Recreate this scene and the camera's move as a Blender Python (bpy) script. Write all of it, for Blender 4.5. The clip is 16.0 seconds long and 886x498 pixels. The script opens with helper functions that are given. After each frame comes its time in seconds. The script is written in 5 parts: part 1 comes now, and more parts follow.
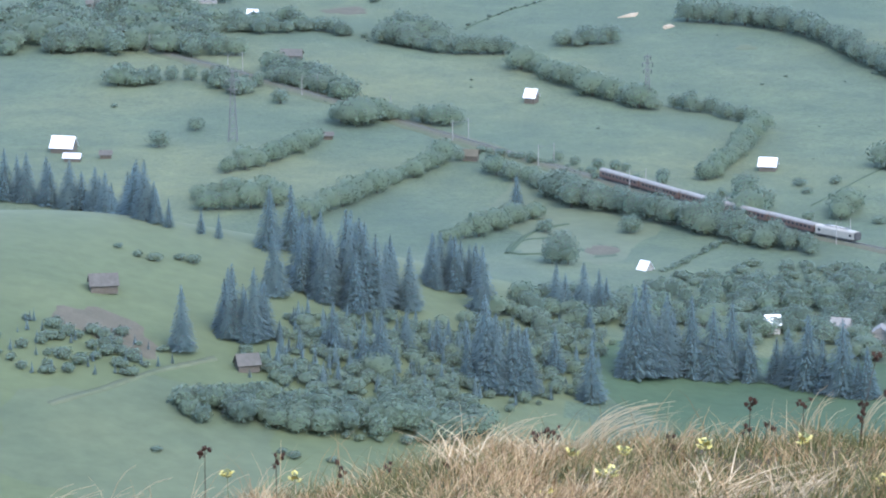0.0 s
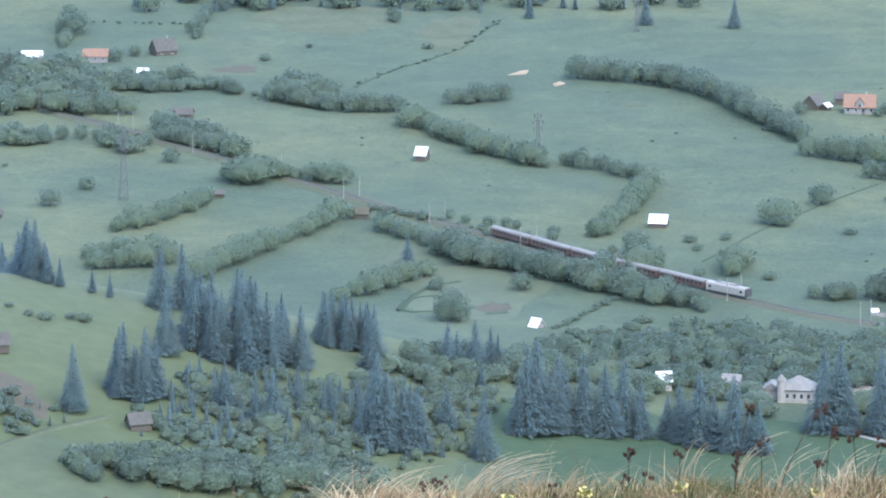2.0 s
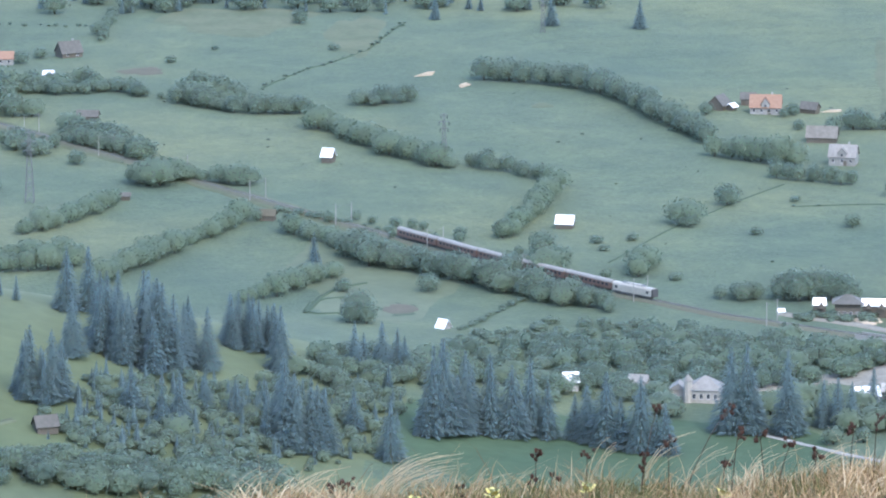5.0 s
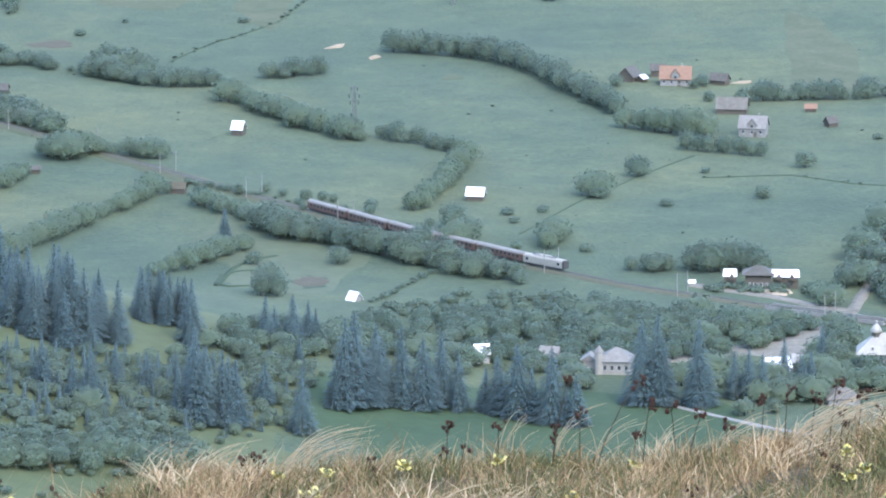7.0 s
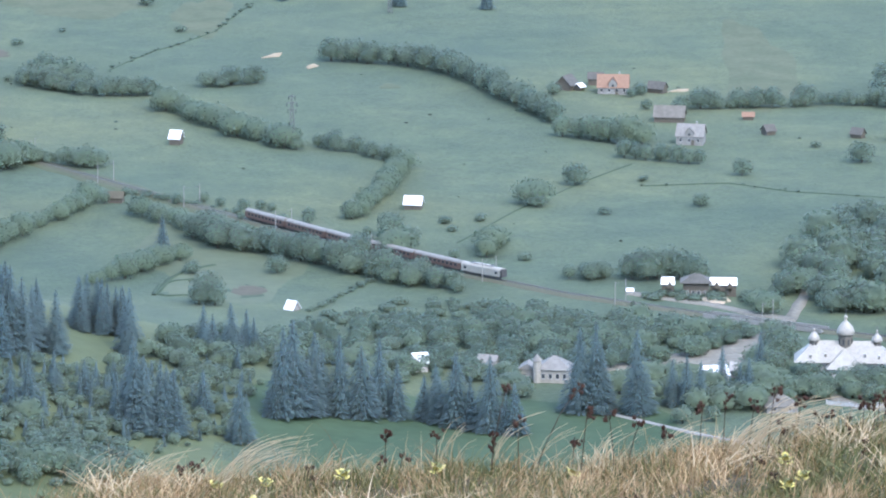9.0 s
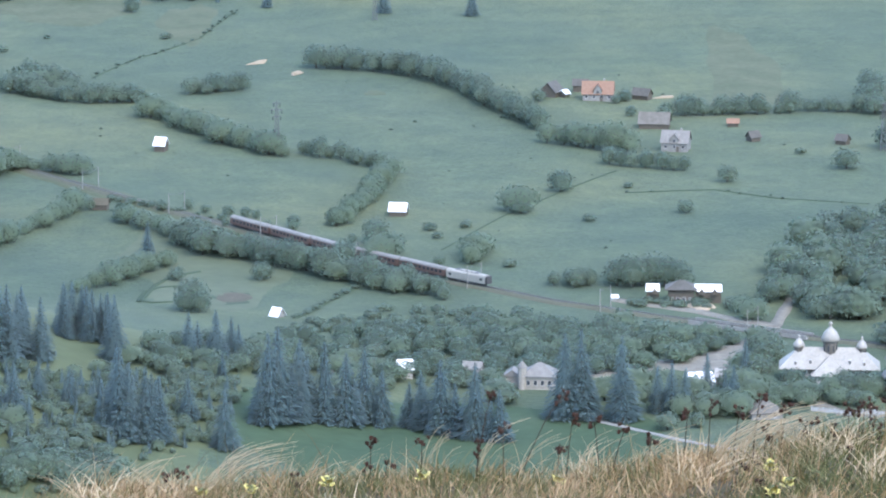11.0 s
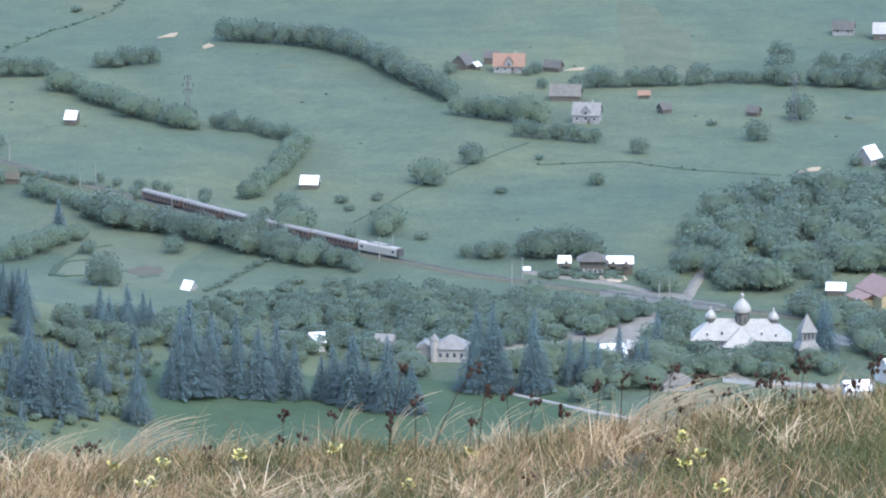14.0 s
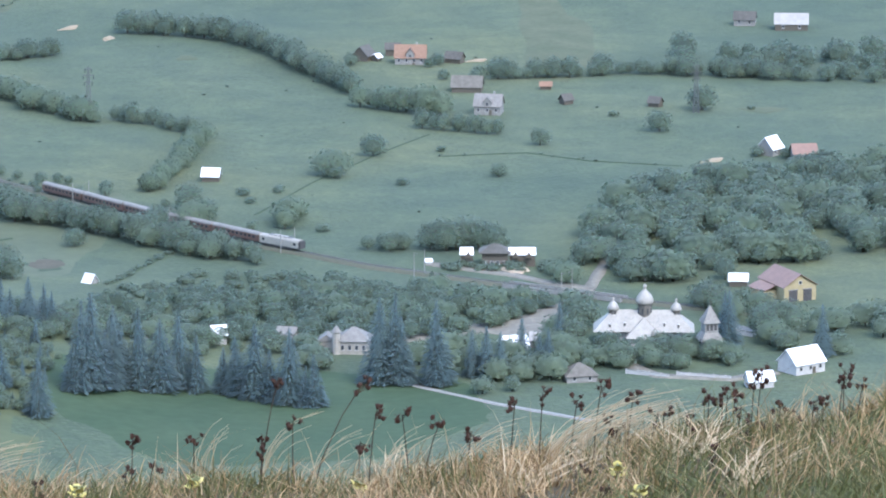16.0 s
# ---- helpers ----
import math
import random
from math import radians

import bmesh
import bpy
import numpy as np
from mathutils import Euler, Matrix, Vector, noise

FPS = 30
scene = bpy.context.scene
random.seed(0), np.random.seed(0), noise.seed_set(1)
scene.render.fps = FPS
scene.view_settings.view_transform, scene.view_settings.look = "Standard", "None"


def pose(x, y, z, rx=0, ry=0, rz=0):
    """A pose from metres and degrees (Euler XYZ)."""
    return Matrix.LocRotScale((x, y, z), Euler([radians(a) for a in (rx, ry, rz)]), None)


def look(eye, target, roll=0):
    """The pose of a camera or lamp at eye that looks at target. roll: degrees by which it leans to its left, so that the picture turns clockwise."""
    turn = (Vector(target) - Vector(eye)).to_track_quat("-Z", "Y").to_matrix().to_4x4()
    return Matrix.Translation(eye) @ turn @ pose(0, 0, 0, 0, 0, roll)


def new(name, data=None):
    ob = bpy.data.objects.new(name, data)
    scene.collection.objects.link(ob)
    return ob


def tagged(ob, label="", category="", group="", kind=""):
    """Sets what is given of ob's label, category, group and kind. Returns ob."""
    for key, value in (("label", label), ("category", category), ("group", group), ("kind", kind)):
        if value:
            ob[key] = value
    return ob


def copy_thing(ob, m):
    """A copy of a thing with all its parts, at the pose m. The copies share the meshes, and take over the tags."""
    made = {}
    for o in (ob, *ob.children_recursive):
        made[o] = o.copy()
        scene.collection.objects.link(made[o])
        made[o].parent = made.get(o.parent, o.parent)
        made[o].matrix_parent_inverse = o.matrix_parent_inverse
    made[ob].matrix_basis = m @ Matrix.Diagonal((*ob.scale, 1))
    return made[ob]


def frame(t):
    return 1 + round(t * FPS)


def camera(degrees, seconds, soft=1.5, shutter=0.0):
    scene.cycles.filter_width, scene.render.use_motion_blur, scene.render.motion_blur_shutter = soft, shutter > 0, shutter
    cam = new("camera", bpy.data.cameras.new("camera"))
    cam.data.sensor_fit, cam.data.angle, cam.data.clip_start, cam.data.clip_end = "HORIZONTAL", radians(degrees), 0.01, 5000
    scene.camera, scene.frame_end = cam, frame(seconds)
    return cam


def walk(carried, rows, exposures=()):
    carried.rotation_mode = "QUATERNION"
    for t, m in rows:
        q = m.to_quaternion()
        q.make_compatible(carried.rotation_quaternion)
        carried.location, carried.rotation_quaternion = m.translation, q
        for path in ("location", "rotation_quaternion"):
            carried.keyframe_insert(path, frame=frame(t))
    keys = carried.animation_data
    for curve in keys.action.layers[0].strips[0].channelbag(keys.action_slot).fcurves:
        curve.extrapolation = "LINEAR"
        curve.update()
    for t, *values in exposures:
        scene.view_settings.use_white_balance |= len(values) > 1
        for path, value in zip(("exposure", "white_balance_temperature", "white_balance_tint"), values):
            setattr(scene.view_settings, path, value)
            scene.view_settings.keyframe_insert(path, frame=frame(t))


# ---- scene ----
cam = camera(9.0, 16.0, soft=2.0)
walk(cam, [
    (0.0, pose(-0.07, 1.07, 409.77, 77.932, 0, 3.675)),
    (0.1, pose(-0.04, 0.59, 409.88, 78.461, 0, 3.658)),
    (0.2, pose(-0.01, 0.20, 409.96, 78.599, 0, 3.526)),
    (0.3, pose(-0.00, 0.00, 410.00, 78.639, 0, 3.475)),
    (0.5, pose(-0.00, 0.00, 410.00, 78.674, 0, 3.379)),
    (1.0, pose(-0.00, 0.00, 410.00, 78.714, 0, 3.104)),
    (1.5, pose(-0.00, 0.00, 410.00, 78.547, 0, 2.628)),
    (2.0, pose(-0.00, 0.00, 410.00, 78.520, 0, 2.545)),
    (2.5, pose(-0.00, 0.00, 410.00, 78.520, 0, 2.394)),
    (3.0, pose(-0.00, 0.00, 410.00, 78.393, 0, 1.909)),
    (3.2, pose(-0.00, 0.00, 410.00, 78.419, 0, 1.814)),
    (5.3, pose(-0.00, 0.00, 410.00, 78.534, 0, 1.453)),
    (5.5, pose(-0.00, 0.00, 410.00, 78.468, 0, 1.234)),
    (6.0, pose(-0.00, 0.00, 410.00, 78.305, 0, 0.977)),
    (6.5, pose(-0.00, 0.00, 410.00, 78.270, 0, 0.767)),
    (7.0, pose(-0.00, 0.00, 410.00, 78.251, 0, 0.646)),
    (7.5, pose(-0.00, 0.00, 410.00, 78.190, 0, 0.634)),
    (8.0, pose(-0.00, 0.00, 410.00, 78.181, 0, 0.490)),
    (8.5, pose(-0.00, 0.00, 410.00, 78.226, 0, 0.233)),
    (9.0, pose(-0.00, 0.00, 410.00, 78.340, 0, 0.001)),
    (9.5, pose(0.00, 0.00, 410.00, 78.366, 0, -0.166)),
    (9.7, pose(0.00, 0.00, 410.00, 78.349, 0, -0.177)),
    (11.8, pose(0.00, 0.00, 410.00, 78.437, 0, -0.145)),
    (12.0, pose(0.00, 0.00, 410.00, 78.376, 0, -0.190)),
    (12.5, pose(0.00, 0.00, 410.00, 78.270, 0, -0.413)),
    (13.0, pose(0.00, 0.00, 410.00, 78.173, 0, -0.654)),
    (13.5, pose(0.00, 0.00, 410.00, 78.094, 0, -0.877)),
    (14.0, pose(0.00, 0.00, 410.00, 78.129, 0, -1.073)),
    (14.5, pose(0.00, 0.00, 410.00, 77.963, 0, -1.339)),
    (15.0, pose(0.00, 0.00, 410.00, 77.803, 0, -1.589)),
    (15.2, pose(0.00, 0.00, 410.00, 77.828, 0, -1.726)),
    (15.3, pose(0.02, 0.68, 409.85, 77.880, 0, -1.778)),
    (15.4, pose(0.04, 1.37, 409.71, 77.937, 0, -1.789)),
    (15.5, pose(0.06, 2.05, 409.57, 78.052, 0, -1.818)),
    (15.6, pose(0.08, 2.44, 409.48, 78.075, 0, -1.858)),
    (15.8, pose(0.11, 3.32, 409.30, 78.070, 0, -1.939)),
    (16.0, pose(0.16, 4.40, 409.07, 78.047, 0, -2.092)),
], [(0.0, 2.74, 6680, 12.5), (9.5, 2.71, 6680, 12.5), (12.0, 2.60, 6680, 12.5), (16.0, 2.60, 6680, 12.5)])

# ---- light: hazy bright sky, soft high sun ----
SUN_UP, SUN_TURN = 48.0, 150.0
world = bpy.data.worlds.new("hazy_sky")
scene.world = world
world.use_nodes = True
wn = world.node_tree
sky = wn.nodes.new("ShaderNodeTexSky")
sky.sky_type, sky.sun_disc = "NISHITA", False
sky.sun_elevation, sky.sun_rotation = radians(SUN_UP), radians(SUN_TURN)
sky.air_density, sky.dust_density, sky.altitude = 1.0, 1.0, 900
wn.links.new(sky.outputs[0], wn.nodes["Background"].inputs[0])
wn.nodes["Background"].inputs[1].default_value = 0.15
sun = new("sun", bpy.data.lights.new("sun", "SUN"))
sun.data.energy, sun.data.angle, sun.data.color = 0.65, radians(35), (1.0, 0.95, 0.86)
# the sky counts its azimuth clockwise from +y
az, el = radians(SUN_TURN), radians(SUN_UP)
sun.matrix_basis = look((math.sin(az) * math.cos(el) * 900, math.cos(az) * math.cos(el) * 900, math.sin(el) * 900), (0, 0, 0))


# ---- materials ----
def nodes_of(name):
    m = bpy.data.materials.new(name)
    m.use_nodes = True
    t = m.node_tree
    return m, t, t.nodes["Principled BSDF"]


def ramp(t, fac, stops):
    r = t.nodes.new("ShaderNodeValToRGB")
    while len(r.color_ramp.elements) < len(stops):
        r.color_ramp.elements.new(0.5)
    for e, (p, c) in zip(r.color_ramp.elements, stops):
        e.position, e.color = p, (*c, 1)
    t.links.new(fac, r.inputs[0])
    return r.outputs[0]


def noise_of(t, scale, detail=4.0, where="Object", stretch=(1, 1, 1)):
    c = t.nodes.new("ShaderNodeTexCoord")
    mp = t.nodes.new("ShaderNodeMapping")
    mp.inputs["Scale"].default_value = stretch
    t.links.new(c.outputs[where], mp.inputs[0])
    n = t.nodes.new("ShaderNodeTexNoise")
    n.inputs["Scale"].default_value, n.inputs["Detail"].default_value = scale, detail
    t.links.new(mp.outputs[0], n.inputs["Vector"])
    return n.outputs[0]


def mix(t, a, b, fac, kind="MIX"):
    x = t.nodes.new("ShaderNodeMix")
    x.data_type, x.blend_type = "RGBA", kind
    for s, v in ((x.inputs[0], fac), (x.inputs[6], a), (x.inputs[7], b)):
        if hasattr(v, "links"):
            t.links.new(v, s)
        else:
            s.default_value = v if not isinstance(v, tuple) else (*v, 1)
    return x.outputs[2]


def bump(t, bsdf, height, strength, distance):
    b = t.nodes.new("ShaderNodeBump")
    b.inputs["Strength"].default_value, b.inputs["Distance"].default_value = strength, distance
    t.links.new(height, b.inputs["Height"])
    t.links.new(b.outputs[0], bsdf.inputs["Normal"])


def surface(name, low, high, scale=1.0, rough=0.8, relief=0.02, metal=0.0, stretch=(1, 1, 1), sheen=0.0, wear=None):
    m, t, b = nodes_of(name)
    fine = noise_of(t, scale * 6, 5, stretch=stretch)
    broad = noise_of(t, scale, 3, stretch=stretch)
    col = ramp(t, broad, [(0.3, low), (0.7, high)])
    grain = ramp(t, fine, [(0.25, (0.72, 0.72, 0.72)), (0.75, (1.0, 1.0, 1.0))])
    col = mix(t, col, grain, 0.8, "MULTIPLY")
    if wear:
        col = mix(t, col, wear, ramp(t, noise_of(t, scale * 2.3, 6), [(0.55, (0, 0, 0)), (0.68, (1, 1, 1))]))
    t.links.new(col, b.inputs["Base Color"])
    b.inputs["Roughness"].default_value, b.inputs["Metallic"].default_value = rough, metal
    # where set, the bluish sheen stands in for haze
    b.inputs["Sheen Weight"].default_value, b.inputs["Sheen Roughness"].default_value = sheen, 0.6
    b.inputs["Sheen Tint"].default_value = (0.9, 0.96, 1.0, 1)
    if rough > 0.7:
        b.inputs["Specular IOR Level"].default_value = 0.15
    if relief:
        bump(t, b, fine, 0.6, relief)
    return m


def foliage(name, low, high, sheen=0.35, through_light=0.25, loose=0.45):
    m, t, b = nodes_of(name)
    info = t.nodes.new("ShaderNodeObjectInfo")
    geo = t.nodes.new("ShaderNodeNewGeometry")
    col = ramp(t, info.outputs["Random"], [(0.0, low), (1.0, high)])
    leaf = ramp(t, geo.outputs["Random Per Island"], [(0.0, (0.84, 0.86, 0.88)), (1.0, (1.14, 1.13, 1.08))])
    col = mix(t, col, leaf, 1.0, "MULTIPLY")
    t.links.new(col, b.inputs["Base Color"])
    b.inputs["Roughness"].default_value, b.inputs["Specular IOR Level"].default_value = 0.8, 0.12
    # bluish sheen lays a haze-like veil over the foliage
    b.inputs["Sheen Weight"].default_value, b.inputs["Sheen Roughness"].default_value = sheen, 0.7
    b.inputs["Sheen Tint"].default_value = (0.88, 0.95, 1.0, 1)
    tr = t.nodes.new("ShaderNodeBsdfTranslucent")
    t.links.new(col, tr.inputs[0])
    ms = t.nodes.new("ShaderNodeMixShader")
    ms.inputs[0].default_value = through_light
    t.links.new(b.outputs[0], ms.inputs[1])
    t.links.new(tr.outputs[0], ms.inputs[2])
    # part transparent in place of haze: lets some light and the view through
    gap = t.nodes.new("ShaderNodeBsdfTransparent")
    haze_mix = t.nodes.new("ShaderNodeMixShader")
    haze_mix.inputs[0].default_value = loose
    t.links.new(ms.outputs[0], haze_mix.inputs[1])
    t.links.new(gap.outputs[0], haze_mix.inputs[2])
    t.links.new(haze_mix.outputs[0], t.nodes["Material Output"].inputs[0])
    return m


def meadow_material():
    m, t, b = nodes_of("meadow_grass")
    broad = noise_of(t, 0.006, 4)
    mid = noise_of(t, 0.045, 5)
    fine = noise_of(t, 0.6, 5)
    streak = noise_of(t, 0.05, 4, stretch=(0.8, 0.5, 1))
    col = ramp(t, broad, [(0.34, (0.043, 0.073, 0.046)), (0.5, (0.056, 0.084, 0.049)), (0.66, (0.080, 0.101, 0.053))])
    col = mix(t, col, ramp(t, mid, [(0.3, (0.76, 0.81, 0.82)), (0.7, (1.18, 1.12, 1.05))]), 0.9, "MULTIPLY")
    col = mix(t, col, ramp(t, streak, [(0.35, (0.92, 0.94, 0.94)), (0.65, (1.05, 1.03, 1.0))]), 0.6, "MULTIPLY")
    col = mix(t, col, ramp(t, noise_of(t, 0.17, 5), [(0.3, (0.84, 0.87, 0.88)), (0.7, (1.14, 1.10, 1.04))]), 0.9, "MULTIPLY")
    col = mix(t, col, ramp(t, fine, [(0.3, (0.70, 0.73, 0.74)), (0.7, (1.18, 1.16, 1.12))]), 0.9, "MULTIPLY")
    t.links.new(col, b.inputs["Base Color"])
    b.inputs["Roughness"].default_value = 0.85
    # slight sheen added as a touch of haze on the meadow
    b.inputs["Sheen Weight"].default_value, b.inputs["Sheen Roughness"].default_value = 0.05, 0.7
    b.inputs["Specular IOR Level"].default_value = 0.08
    bump(t, b, fine, 0.8, 0.6)
    return m


MEADOW = meadow_material()
PASTURE = surface("hill_pasture", (0.066, 0.088, 0.041), (0.082, 0.103, 0.048), 0.03, 0.9, 0.3, sheen=0.05)
DRY_MEADOW = surface("dry_meadow_grass", (0.064, 0.086, 0.047), (0.082, 0.102, 0.054), 0.03, 0.9, 0.3, sheen=0.05)
LUSH = surface("lush_grass", (0.042, 0.074, 0.042), (0.054, 0.086, 0.048), 0.04, 0.9, 0.3)
STRAW_SOIL = surface("matted_dry_grass", (0.034, 0.024, 0.010), (0.074, 0.052, 0.022), 2.0, 0.95, 0.05)
# haze put into the leaf colours: paler and bluer than the leaves
HAZED_LEAF = foliage("hazed_alder_leaves", (0.098, 0.150, 0.116), (0.124, 0.176, 0.130), 0.12, 0.5, 0.32)
HAZED_WILLOW = foliage("hazed_willow_leaves", (0.124, 0.182, 0.130), (0.146, 0.202, 0.140), 0.12, 0.5, 0.32)
# needles raised and blued well above their own colour, in place of haze
HAZED_NEEDLE = foliage("hazed_spruce_needles", (0.092, 0.150, 0.162), (0.112, 0.172, 0.180), 0.12, 0.5, 0.32)
BARK = surface("bark", (0.06, 0.05, 0.04), (0.12, 0.10, 0.085), 3.0, 0.9, 0.03)
ROOF_TIN = surface("bright_tin_roof", (0.72, 0.74, 0.76), (0.86, 0.87, 0.88), 0.5, 0.42, 0.01, 0.15, wear=(0.6, 0.6, 0.6))
CHURCH_TIN = surface("dulled_white_tin", (0.265, 0.253, 0.222), (0.34, 0.325, 0.288), 0.5, 0.5, 0.01, wear=(0.2, 0.2, 0.19))
ROOF_GREY = surface("weathered_shingle_roof", (0.070, 0.068, 0.059), (0.104, 0.100, 0.088), 0.7, 0.85, 0.03, sheen=0.1)
ROOF_PALE = surface("silvered_shingle_roof", (0.118, 0.111, 0.096), (0.166, 0.157, 0.138), 0.7, 0.85, 0.03)
ROOF_SHEET = surface("worn_light_sheet_roof", (0.155, 0.150, 0.138), (0.215, 0.208, 0.190), 0.5, 0.7, 0.01, wear=(0.12, 0.115, 0.1))
ROOF_RED = surface("orange_tile_roof", (0.208, 0.126, 0.088), (0.252, 0.160, 0.114), 0.9, 0.75, 0.03)
ROOF_MAUVE = surface("dull_red_sheet_roof", (0.190, 0.112, 0.084), (0.230, 0.140, 0.106), 0.5, 0.55, 0.01)
TIMBER = surface("dark_timber", (0.084, 0.076, 0.062), (0.128, 0.116, 0.095), 1.5, 0.85, 0.02, stretch=(1, 1, 6))
PLASTER = surface("pale_plaster", (0.20, 0.20, 0.19), (0.26, 0.26, 0.245), 0.6, 0.85, 0.01)
CREAM_WALL = surface("cream_render", (0.285, 0.272, 0.240), (0.345, 0.330, 0.292), 0.5, 0.85, 0.01, wear=(0.22, 0.21, 0.185))
PLASTER_YELLOW = surface("yellow_plaster", (0.312, 0.265, 0.156), (0.374, 0.320, 0.195), 0.6, 0.85, 0.01)
WHITE_WALL = surface("white_render", (0.390, 0.390, 0.378), (0.468, 0.468, 0.452), 0.5, 0.8, 0.01)
BALLAST = surface("rail_ballast", (0.084, 0.091, 0.066), (0.116, 0.118, 0.088), 0.8, 0.9, 0.1)
GRAVEL = surface("pale_gravel", (0.155, 0.149, 0.126), (0.225, 0.215, 0.182), 0.4, 0.9, 0.1)
WEED = surface("rank_weeds", (0.043, 0.069, 0.046), (0.057, 0.085, 0.053), 0.3, 0.95, 0.1)
EARTH = surface("bare_brown_earth", (0.082, 0.078, 0.058), (0.104, 0.096, 0.072), 0.2, 0.95, 0.1)
DRY_FIELD = surface("cut_dry_field", (0.080, 0.100, 0.062), (0.108, 0.122, 0.078), 0.06, 0.95, 0.1)
STEEL = surface("galvanised_steel", (0.117, 0.121, 0.125), (0.164, 0.168, 0.172), 2.0, 0.5, 0.0, 0.5)
CONCRETE = surface("concrete", (0.218, 0.218, 0.207), (0.281, 0.281, 0.265), 1.0, 0.85, 0.01)
# coach red dulled in the colour itself, as haze would dull it
COACH_RED = surface("hazed_red_coach_paint", (0.118, 0.067, 0.053), (0.148, 0.085, 0.068), 0.6, 0.5, 0.0)
COACH_GREY = surface("pale_grey_coach_roof", (0.262, 0.252, 0.232), (0.330, 0.318, 0.292), 0.5, 0.55, 0.0)
LOCO_WHITE = surface("cream_loco_paint", (0.30, 0.285, 0.245), (0.36, 0.345, 0.30), 0.6, 0.5, 0.0)
COACH_ROOF = surface("dusty_coach_roof", (0.175, 0.167, 0.150), (0.225, 0.216, 0.196), 0.5, 0.7, 0.0)
DARK = surface("black_underframe", (0.04, 0.04, 0.043), (0.06, 0.06, 0.06), 1.0, 0.7, 0.0)
GLASS = surface("dark_window_glass", (0.03, 0.04, 0.05), (0.05, 0.06, 0.07), 1.0, 0.15, 0.0)
WOOD_FRESH = surface("fresh_cut_timber", (0.328, 0.265, 0.187), (0.421, 0.359, 0.273), 1.5, 0.8, 0.02)


# ---- mesh helpers ----
def part(name, bm, material, parent=None, label=""):
    """Link a bmesh (or a ready mesh) as one mesh object under a thing."""
    if isinstance(bm, bmesh.types.BMesh):
        me = bpy.data.meshes.new(name)
        bm.to_mesh(me)
        bm.free()
        me.materials.append(material)
    else:
        me = bm
    ob = new(name, me)
    ob.parent = parent
    if label:
        ob["label"] = label
    return ob


def from_lists(name, verts, faces, material, smooth_faces=False, normals=None):
    me = bpy.data.meshes.new(name)
    me.from_pydata(verts, [], faces)
    me.materials.append(material)
    if normals:
        smooth_faces = True
    if smooth_faces:
        me.polygons.foreach_set("use_smooth", [True] * len(me.polygons))
    me.update()
    if normals:
        me.normals_split_custom_set_from_vertices(normals)
    return me


def box(sx, sy, sz, at=(0, 0, 0), bevel=0.0, bm=None):
    """A box standing on at (centre of its base)."""
    own = bm or bmesh.new()
    r = bmesh.ops.create_cube(own, size=1.0, matrix=Matrix.Translation((at[0], at[1], at[2] + sz / 2)) @ Matrix.Diagonal((sx, sy, sz, 1)))
    if bevel:
        edges = list({e for v in r["verts"] for e in v.link_edges})
        bmesh.ops.bevel(own, geom=edges, offset=bevel, segments=2, affect="EDGES")
    return own


def rod(a, b, r0, r1=None, sides=6, bm=None):
    own = bm or bmesh.new()
    a, b = Vector(a), Vector(b)
    m = Matrix.Translation((a + b) / 2) @ (b - a).to_track_quat("Z", "Y").to_matrix().to_4x4()
    bmesh.ops.create_cone(own, cap_ends=True, segments=sides, radius1=r0, radius2=r0 if r1 is None else r1, depth=(b - a).length, matrix=m)
    return own


def prism(points, y0, y1, bm=None):
    """A closed outline in x and z, drawn out along y."""
    own = bm or bmesh.new()
    a = [own.verts.new((x, y0, z)) for x, z in points]
    b = [own.verts.new((x, y1, z)) for x, z in points]
    own.faces.new(a)
    own.faces.new(b[::-1])
    n = len(points)
    for i in range(n):
        own.faces.new((a[i], b[i], b[(i + 1) % n], a[(i + 1) % n]))
    bmesh.ops.recalc_face_normals(own, faces=own.faces)
    return own


def thing(name, at, label, category, group="", turn=0.0, kind="", lift=0.0):
    ob = new(name)
    ob.matrix_basis = pose(at[0], at[1], terrain(*at) + lift, 0, 0, turn)
    return tagged(ob, label, category, group, kind)


# ---- ground: valley floor, near hill, camera's hillside, far hills ----
def smooth(a, b, v):
    k = min(max((v - a) / (b - a), 0.0), 1.0)
    return k * k * (3 - 2 * k)


